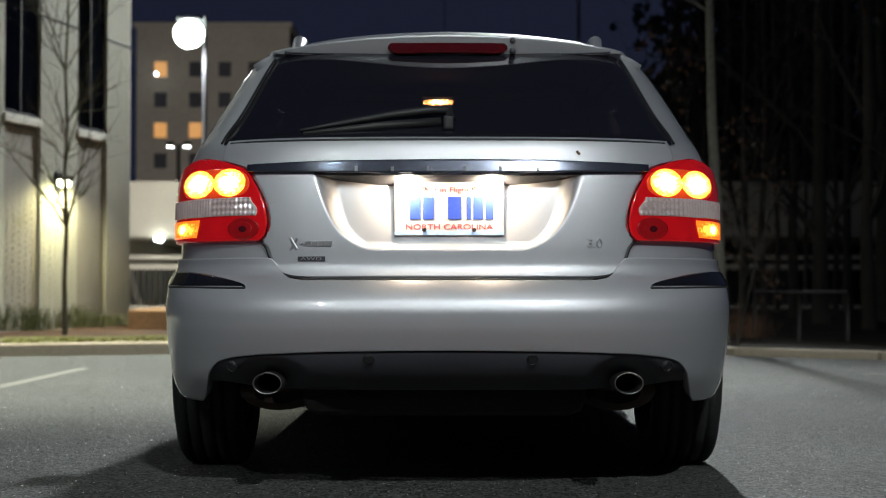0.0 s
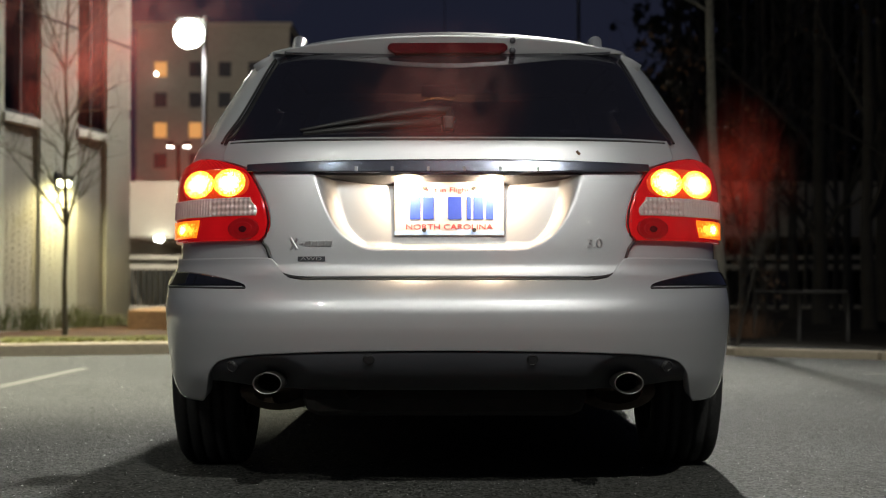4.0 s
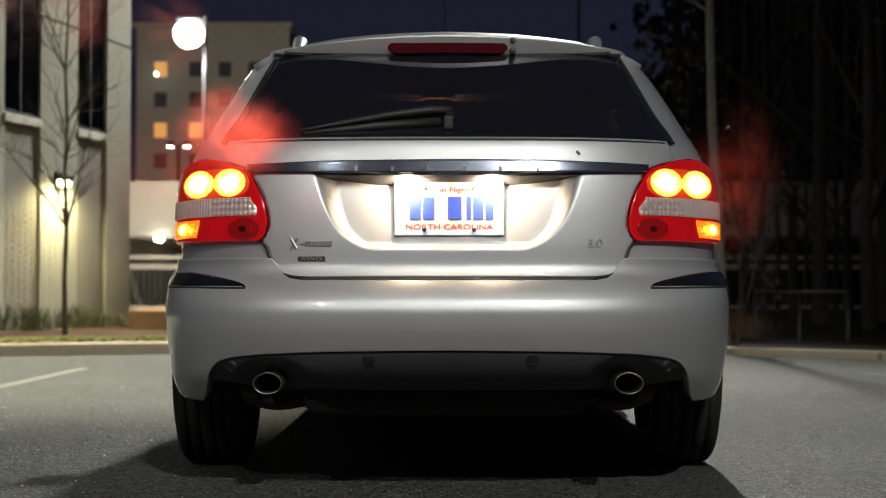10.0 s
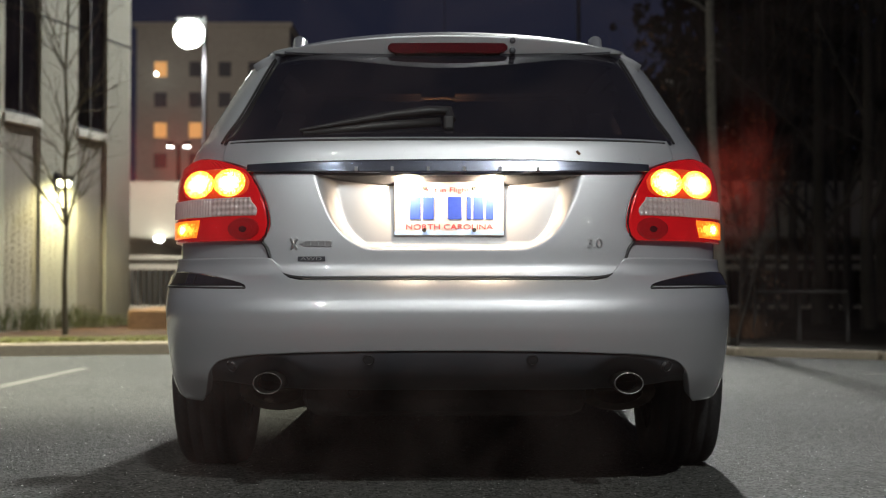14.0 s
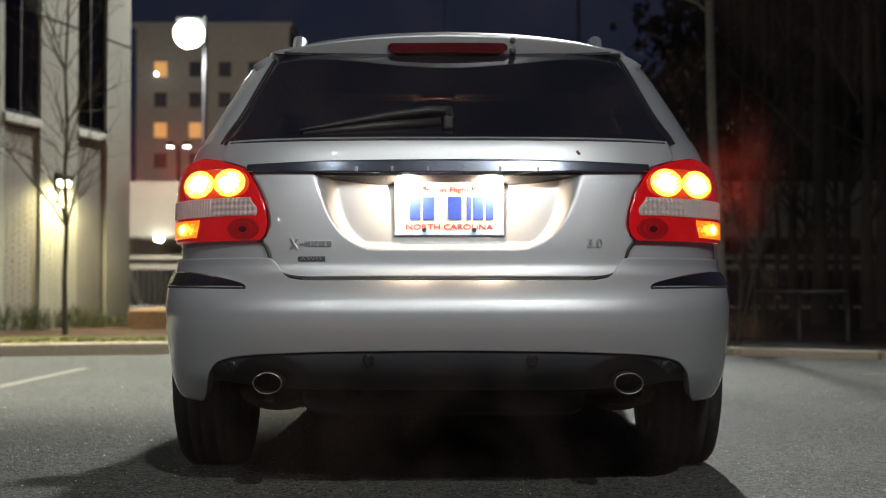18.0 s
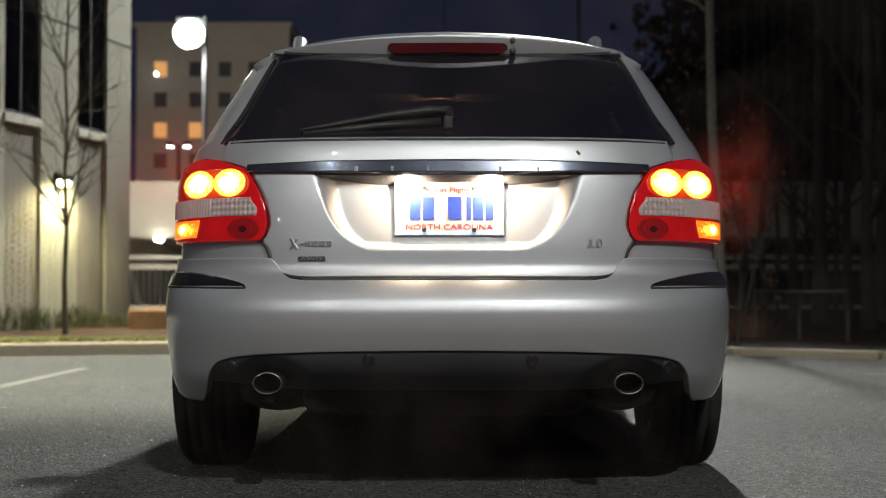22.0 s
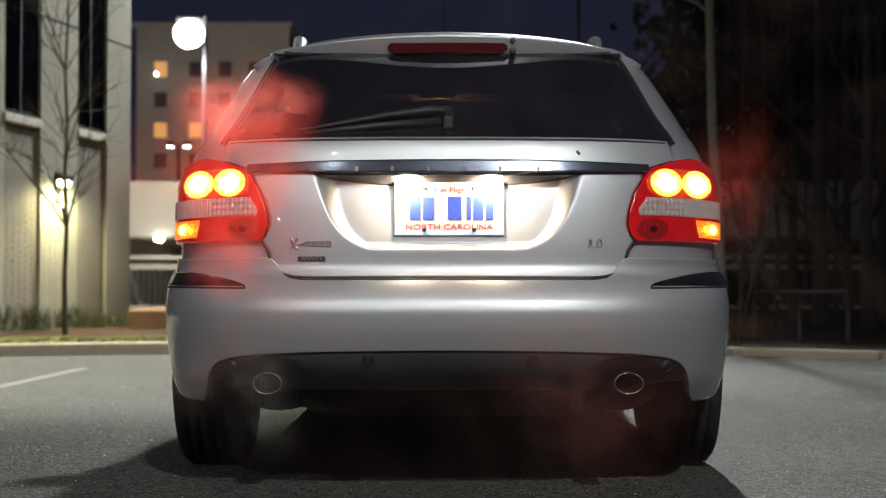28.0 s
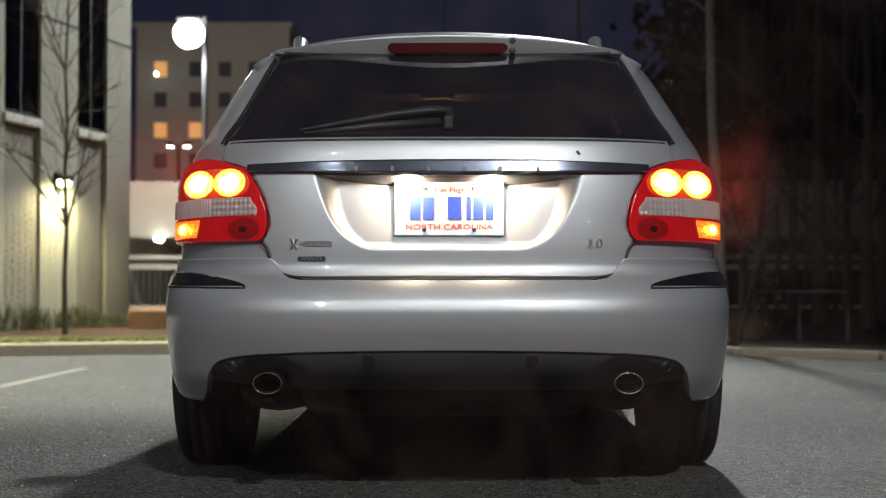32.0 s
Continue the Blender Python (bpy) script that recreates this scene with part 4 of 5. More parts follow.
def parking_deck():
    far = 42
    x0, y0 = at(215, far)
    x1 = x0 + 22
    d = empty("parking_deck", pose(0, 0, 0), "concrete parking deck with open lit storey", "building")
    zz = lambda py: .58 + (512 - py) / K * far
    part("upper_wall", box_bm(x0, x1, y0, y0 + .4, zz(420), zz(321), .02), CONCRETE, d)
    part("slab", box_bm(x0, x1, y0 + .4, y0 + 14, zz(424), zz(410)), CONCRETE, d)
    part("back_wall", box_bm(x0, x1, y0 + 13.6, y0 + 14, 0, zz(424)), CONCRETE, d)
    part("side_wall", box_bm(x0 - .3, x0, y0, y0 + 14, 0, zz(321)), CONCRETE, d)
    part("floor", box_bm(x0, x1, y0 + .3, y0 + 13.6, -.02, .06), CONCRETE, d)
    for z0, z1 in ((zz(478), zz(468)), (zz(460), zz(452))):
        part("rail", box_bm(x0, x1, y0 + .05, y0 + .2, z0, z1, .02), CONCRETE, d)
    for k in range(24):
        x = x0 + .1 + k * .16
        part("picket", box_bm(x, x + .05, y0 + .08, y0 + .14, zz(543), zz(478)), FENCE, d)
    part("low_wall", box_bm(x0, x1, y0 - .1, y0 + .3, -.02, zz(541), .02), CONCRETE, d)
    x, y = at(281, far - .2)
    b = bmesh.new()
    bmesh.ops.create_icosphere(b, subdivisions=2, radius=1)
    for v in b.verts:
        v.co = (x + v.co.x * .14, y + v.co.y * .10, zz(424) + v.co.z * .09)
    part("wall_light", b, LEDSMALL, d, "lit bulkhead lamp", True)
    lamp("deck_light", "POINT", (at(430, far + 5)[0], y0 + 5, zz(436)), (0, 0, 0), 22, (.85, 1, .95), .1)
    # retaining bank before the deck
    xa, ya = at(226, 19)
    wall = box_bm(xa, -1.15, ya, ya + 6, -.05, .33, .03)
    bmesh.ops.subdivide_edges(wall, edges=wall.edges, cuts=6, use_grid_fill=True)
    for v in wall.verts:
        v.co.z += .03 * noise.noise(v.co * 1.7) * (v.co.z > .2)
    tagged(part("bank", wall, BANK, None), "bare brown bank below the parking deck", "bank", kind="structure")


hotel()
parking_deck()


def lamp_post(px, far, top, heads, label, width=.09, head_size=(.42, .30, .10), mat=LEDHEAD, globe=0):
    x, y = at(px, far)
    p = empty("street_lamp", pose(x, y, 0), label, "street lamp", "lot lamps")
    bar("pole", [(0, 0, 0), (0, 0, top * .5), (0, 0, top + .1)], [width * 1.2, width, width * .8], POLEGREY, p, "grey steel pole", 12)
    bar("base", [(0, 0, -.02), (0, 0, .5), (0, 0, .52)], [.26, .26, .22], CONCRETE, p, "concrete footing", 16)
    for dx, dy in heads:
        bar("arm", [(0, 0, top), (dx * .6, dy * .6, top + .03)], [.035, .03], POLEGREY, p, sides=8)
        a, b0, c = head_size
        part("head", box_bm(dx - a / 2, dx + a / 2, dy - b0 / 2, dy + b0 / 2, top, top + c, .02), POLEGREY, p)
        if globe:
            b = bmesh.new()
            bmesh.ops.create_uvsphere(b, u_segments=24, v_segments=16, radius=globe)
            for v in b.verts:
                v.co = (v.co.x + dx, v.co.y + dy, v.co.z * .95 + top - globe * .9)
            part("globe", b, mat, p, "glowing round lamp", True)
            continue
        part("lit_panel", box_bm(dx - a / 2 + .03, dx + a / 2 - .03, dy - b0 / 2 + .03, dy + b0 / 2 - .03, top - .16 * (a > .4) - .02, top - .004, .02), mat, p, "glowing lamp panel")
    return p


lamp_post(361, 36, 7.02, [(-.38, 0)], "tall street lamp shining over the lot", .06, (.56, .4, .08), globe=.36)
lamp_post(315, 82, 8.35, [(-.45, 0), (.45, 0)], "distant twin street lamp, lit", .11, (.38, .3, .24), LEDSMALL)
lamp_post(1025, 34, 13.1, [(.05, -.35)], "tall lot lamp on a slim grey pole", .038, (.5, .4, .12))
lamp_post(787, 75, 19, [(0, 0)], "slim distant mast, unlit, over the trees", .022, (.1, .1, .05), POLEGREY)
rear_post = lamp_post(784, 40, 11.8, [(0, .5)], "tall lot lamp behind the parked car", .08, (.5, .4, .12), LEDREAR)
rear_post.matrix_basis = pose(3.3, -14.9, 0)

# the first of these posts is made up, to carry the side fill
for bx, by in ((-8.9, 7.0), (-5.6, -14.3), (-33, -22), (-27, -34), (-12, -40), (19, -38)):
    copy_thing(rear_post, pose(bx, by, 0))
# ---- plants ----


def grow(rng, start, way, length, radius, depth, out, spread=.55, gravity=.12):
    """Adds the bars of a branching bare tree to out."""
    pts, rad = [start], [radius]
    p, d = start.copy(), way.normalized()
    n = 5
    for k in range(n):
        d = (d + Vector((rng.gauss(0, .09), rng.gauss(0, .09), rng.gauss(0, .05) + gravity * .15))).normalized()
        p = p + d * length / n
        pts.append(p.copy())
        rad.append(radius * (1 - .75 * (k + 1) / n) + .0012)
    out.append((depth, pts, rad))
    if depth > 0:
        for k in range(rng.randint(3, 5)):
            i = rng.randint(1, n)
            side = Vector((rng.gauss(0, 1), rng.gauss(0, 1), rng.gauss(0, .4))).normalized()
            nd = (d * (1 - spread) + side * spread + Vector((0, 0, gravity))).normalized()
            grow(rng, pts[i], nd, length * rng.uniform(.45, .7), rad[i] * .62, depth - 1, out, spread, gravity)


def joined(bars, sides):
    vs, fs = [], []
    for depth, pts, rad in bars:
        v, f = tube(pts, rad, sides, 1, False)
        o = len(vs)
        vs += v
        fs += [tuple(i + o for i in g[::-1]) for g in f]
    return vs, fs


def leaf_cloud(rng, tips, count, spread, size):
    vs, fs = [], []
    for k in range(count):
        c = rng.choice(tips) + Vector((rng.gauss(0, spread), rng.gauss(0, spread), rng.gauss(0, spread)))
        a = Vector((rng.gauss(0, 1), rng.gauss(0, 1), rng.gauss(0, 1))).normalized()
        b = a.cross(Vector((rng.gauss(0, 1), rng.gauss(0, 1), rng.gauss(0, 1)))).normalized()
        s = size * rng.uniform(.6, 1.3)
        o = len(vs)
        vs += [c - a * s, c + b * s * .45, c + a * s, c - b * s * .45 + a.cross(b) * s * .2]
        fs.append((o, o + 1, o + 2, o + 3))
    return vs, fs


def tree(name, x, y, z, height, radius, seed, bark, label, leaves=0, clear=.35, lean=(0, 0), depth=2, leaf=.05, limbs=0):
    rng = random.Random(seed)
    t = empty(name, pose(x, y, z), label, "tree")
    n = 8
    pts, rad = [Vector((0, 0, -.05))], [radius * 1.25]
    for k in range(1, n + 1):
        f = k / n
        pts.append(Vector((lean[0] * f + rng.gauss(0, .02) * height * .12, lean[1] * f + rng.gauss(0, .02) * height * .12, height * f)))
        rad.append(radius * (1 - .8 * f) + .002)
    v, f = tube(pts, rad, 10, 1, False)
    under(new("trunk", mesh_of("trunk", v, [g[::-1] for g in f], bark, True)), t, "bare trunk")
    bars = []
    for k in range(limbs or (14 if depth > 1 else 9)):
        i = rng.randint(max(1, int(clear * n)), n)
        a = rng.uniform(0, 2 * math.pi)
        way = Vector((math.cos(a) * .6, math.sin(a) * .6, .8))
        limb = []
        grow(rng, pts[i], way, height * rng.uniform(.16, .34), rad[i] * .55, depth, limb)
        bars += limb
        v, f = joined(limb[:1], 5)
        under(new("limb", mesh_of("limb", v, f, bark, True)), t)
    v, f = joined([b for b in bars if b[0] < depth], 4)
    if v:
        under(new("twig_spray", mesh_of("twig_spray", v, f, bark, True)), t)["kind"] = "stuff"
    if leaves:
        tips = [b[1][-1] for b in bars] + [b[1][3] for b in bars]
        v, f = leaf_cloud(rng, tips, leaves, .10, leaf)
        under(new("crown", mesh_of("crown", v, f, LEAF)), t, "sparse dead brown leaves")
    return t


def clump(name, x, y, z, w, h, seed, mat, label, blades=48):
    rng = random.Random(seed)
    vs, fs = [], []
    for k in range(blades):
        a, r = rng.uniform(0, 2 * math.pi), w * math.sqrt(rng.random()) * .5
        b = Vector((r * math.cos(a), r * math.sin(a), 0))
        tip = b + Vector((rng.gauss(0, .3) * w * .5, rng.gauss(0, .3) * w * .5, h * rng.uniform(.5, 1)))
        mid = (b + tip) / 2 + Vector((0, 0, h * .12))
        s = Vector((math.cos(a + 1.5), math.sin(a + 1.5), 0)) * rng.uniform(.003, .008)
        o = len(vs)
        vs += [b - s, b + s, mid + s, mid - s, tip]
        fs += [(o, o + 1, o + 2, o + 3), (o + 3, o + 2, o + 4)]
    ob = new(name, mesh_of(name, vs, fs, mat))
    ob.location = (x, y, z)
    return tagged(ob, label, "shrub", "shrubs on the bed")


x, y = at(116, 16.6)
tree("young_tree", x, y, .10, 4.6, .028, 11, YOUNGBARK, "young bare tree on the mulch bed", clear=.26, depth=2)
rng = random.Random(5)
for k in range(11):
    px, far = rng.uniform(0, 225), 0
    far = 9.34 / (.233 + (784 - px) / K) - rng.uniform(.35, 1.1)
    x, y = at(px, far)
    clump("shrub", x, y, .10, rng.uniform(.35, .6), rng.uniform(.15, .36), 30 + k, SHRUB, "low dry shrub by the brick wall")
for k in range(26):
    px = rng.uniform(0, 300)
    far = 13.5 + rng.uniform(0, .6) + (300 - px) * -.002
    x, y = at(px, far)
    clump("grass_tuft", x, y + .40, .10, .5, .05, 80 + k, GRASS, "short dull grass behind the kerb", 110)

# woods to the right
x, y = at(1279, 15.0)
edge = tree("wood_tree", x, y, .07, 8.5, .058, 3, PALEBARK, "slim pale trunk at the wood's edge", 0, .62, (-.3, 0), 1, .045, 5)
bar("branch", [(-.10, 0, 3.25), (-.25, -.02, 3.36), (-.50, -.05, 3.45), (-.9, -.1, 3.72)], [.022, .018, .014, .008], PALEBARK, edge, "bare branch", 8)
for px, far, h, seed in ((1232, 15.6, 2.3, 71), (1305, 15.8, 2.0, 72), (1330, 16.4, 1.6, 73), (1205, 17.5, 3.0, 74)):
    x, y = at(px, far)
    tree("sapling", x, y, .07, h, .012, seed, BARK, "thin sapling with dead brown leaves", 110, .25, (.1, 0), 1, .04, 8)
x, y = at(1302, 13.6)
tree("sapling", x, y, .09, 1.25, .012, 6, BARK, "thin bare leaning sapling", 0, .5, (.36, .2), 1)
WOODS = ((1352, 26, 11), (1405, 28, 13), (1452, 23, 10), (1478, 31, 12), (1538, 20, 11), (1562, 25, 9), (1375, 36, 14), (1320, 34, 12), (1500, 38, 14), (1425, 42, 14), (1290, 44, 14), (1340, 48, 15), (1600, 24, 11), (1640, 28, 12), (1470, 50, 15), (1240, 52, 15))
for k, (px, far, h) in enumerate(WOODS):
    x, y = at(px, far)
    tree("wood_tree", x, y, .09, h, .06 + .03 * (k % 3), 40 + k, BARK, "bare dark tree in the wood", 160 if k % 4 == 0 else 0, .2, (0, 0), 1, .05)
for k in range(12):
    px, far = rng.uniform(1215, 1340), rng.uniform(15, 17)
    x, y = at(px, far)
    clump("undergrowth", x, y, .09, .6, rng.uniform(.15, .45), 130 + k, LEAF, "dry brown undergrowth at the wood's edge", 70)


def far_woods():
    """Dense dark wood behind the nearer trees, trunks and evergreen sprays."""
    rng = random.Random(77)
    trunks, tips = [], []
    for k in range(150):
        x, y = at(rng.uniform(1185, 1760), rng.uniform(56, 84))
        h = rng.uniform(11, 19)
        trunks.append((0, [Vector((x, y, 0)), Vector((x + rng.gauss(0, .2), y, h * .5)), Vector((x + rng.gauss(0, .5), y, h))], [.16, .11, .03]))
        tips += [Vector((x, y, rng.uniform(.4, h))) for i in range(12)]
    v, f = joined(trunks, 5)
    tagged(new("far_trunks", mesh_of("far_trunks", v, f, BARK)), "close-set dark trunks deep in the wood", "trees", kind="stuff")
    v, f = leaf_cloud(rng, tips, 14000, 1.1, .42)
    tagged(new("far_foliage", mesh_of("far_foliage", v, f, SHADE)), "dark evergreen foliage deep in the wood", "foliage", kind="stuff")


far_woods()


def low_fence():
    far = 15.2
    f = empty("low_fence", pose(0, 0, 0), "low dark metal fence before the wood", "fence")
    xs = [at(px, far)[0] for px in (1336, 1414, 1500)]
    y = at(0, far)[1]
    for x in xs:
        bar("post", [(x, y, .05), (x, y, .545)], [.022, .022], FENCE, f, "dark post", 10)
    bar("rail", [(xs[0], y, .552), (xs[2], y, .552)], [.018, .018], FENCE, f, "top rail", 10)
    mesh = []
    for k in range(34):
        x = xs[0] + (xs[2] - xs[0]) * k / 33
        mesh.append((0, [Vector((x, y + .01, .08)), Vector((x, y + .01, .54))], [.002, .002]))
    for k in range(9):
        z = .09 + k * .055
        mesh.append((0, [Vector((xs[0], y + .01, z)), Vector((xs[2], y + .01, z))], [.002, .002]))
    v, g = joined(mesh, 4)
    under(new("wire_mesh", mesh_of("wire_mesh", v, g, FENCE)), f)


low_fence()

# ---- exhaust smoke: faint rumpled wisps that leave the pipes, drift, spread apart and so thin out ----


def smoke_material():
    m = bpy.data.materials.new("exhaust_smoke")
    m.use_nodes = True
    n, l = m.node_tree.nodes, m.node_tree.links
    n.remove(n["Principled BSDF"])
    dens, co, info = n.new("ShaderNodeAttribute"), n.new("ShaderNodeTexCoord"), n.new("ShaderNodeObjectInfo")
    dens.attribute_name = "thick"
    shift, scale = n.new("ShaderNodeVectorMath"), n.new("ShaderNodeVectorMath")
    scale.operation = "SCALE"
    scale.inputs[0].default_value = (37.0, 11.0, 23.0)
    l.new(info.outputs["Random"], scale.inputs["Scale"])
    l.new(co.outputs["Object"], shift.inputs[0]), l.new(scale.outputs[0], shift.inputs[1])
    tex = n.new("ShaderNodeTexNoise")
    tex.inputs["Scale"].default_value, tex.inputs["Detail"].default_value = 8.5, 5.0
    tex.inputs["Roughness"].default_value, tex.inputs["Distortion"].default_value = 0.55, 1.0
    l.new(shift.outputs[0], tex.inputs["Vector"])
    span, mul = n.new("ShaderNodeMapRange"), n.new("ShaderNodeMath")
    span.interpolation_type = "SMOOTHSTEP"
    span.inputs["From Min"].default_value, span.inputs["From Max"].default_value = 0.29, 0.76
    span.inputs["To Min"].default_value, span.inputs["To Max"].default_value = 0.0, SMOKE
    l.new(tex.outputs[0], span.inputs["Value"])
    mul.operation = "MULTIPLY"
    l.new(span.outputs[0], mul.inputs[0]), l.new(dens.outputs["Fac"], mul.inputs[1])
    clear, front, back, both, mix = (n.new("ShaderNodeBsdfTransparent"), n.new("ShaderNodeBsdfDiffuse"), n.new("ShaderNodeBsdfTranslucent"),
                                     n.new("ShaderNodeMixShader"), n.new("ShaderNodeMixShader"))
    front.inputs["Color"].default_value = back.inputs["Color"].default_value = (0.76, 0.73, 0.68, 1)
    l.new(front.outputs[0], both.inputs[1]), l.new(back.outputs[0], both.inputs[2])
    l.new(mul.outputs[0], mix.inputs[0]), l.new(clear.outputs[0], mix.inputs[1]), l.new(both.outputs[0], mix.inputs[2])
    l.new(mix.outputs[0], n["Material Output"].inputs["Surface"])
    return m


SMOKE = 0.105
VAPOUR = smoke_material()


def wisp_mesh(radius, seed, thick):
    """A rumpled, bowl-like veil, dense in the middle and fading to nothing at the rim."""
    rng = random.Random(seed)
    vs, fs, dens = [], [], []
    rings, segs = 12, 28
    for turn in (rng.uniform(-25, 25),):
        base = len(vs)
        m = Euler((radians(rng.uniform(-20, 20)), 0, radians(turn + rng.uniform(-10, 10)))).to_matrix()
        vs.append(m @ Vector((0, -.12 * radius, 0)))
        dens.append(thick)
        for i in range(1, rings + 1):
            q = i / rings
            for k in range(segs):
                a = 2 * math.pi * k / segs
                w = 1 + .22 * noise.noise((math.cos(a) * 1.3 + seed, math.sin(a) * 1.3, turn))
                x, z = radius * q * w * math.cos(a), radius * q * w * math.sin(a)
                y = radius * (-.12 + .24 * q * q + .14 * noise.noise((x * 5 + seed, z * 5, turn)))
                vs.append(m @ Vector((x, y, z)))
                dens.append(thick * (1 - q * q) ** 2.2)
        for k in range(segs):
            fs.append((base, base + 1 + k, base + 1 + (k + 1) % segs))
        for i in range(rings - 1):
            for k in range(segs):
                a, b = base + 1 + i * segs, base + 1 + (i + 1) * segs
                fs.append((a + k, b + k, b + (k + 1) % segs, a + (k + 1) % segs))
    me = mesh_of("wisp", vs, fs, VAPOUR, True)
    layer = me.attributes.new("thick", "FLOAT", "POINT")
    layer.data.foreach_set("value", dens)
    return me


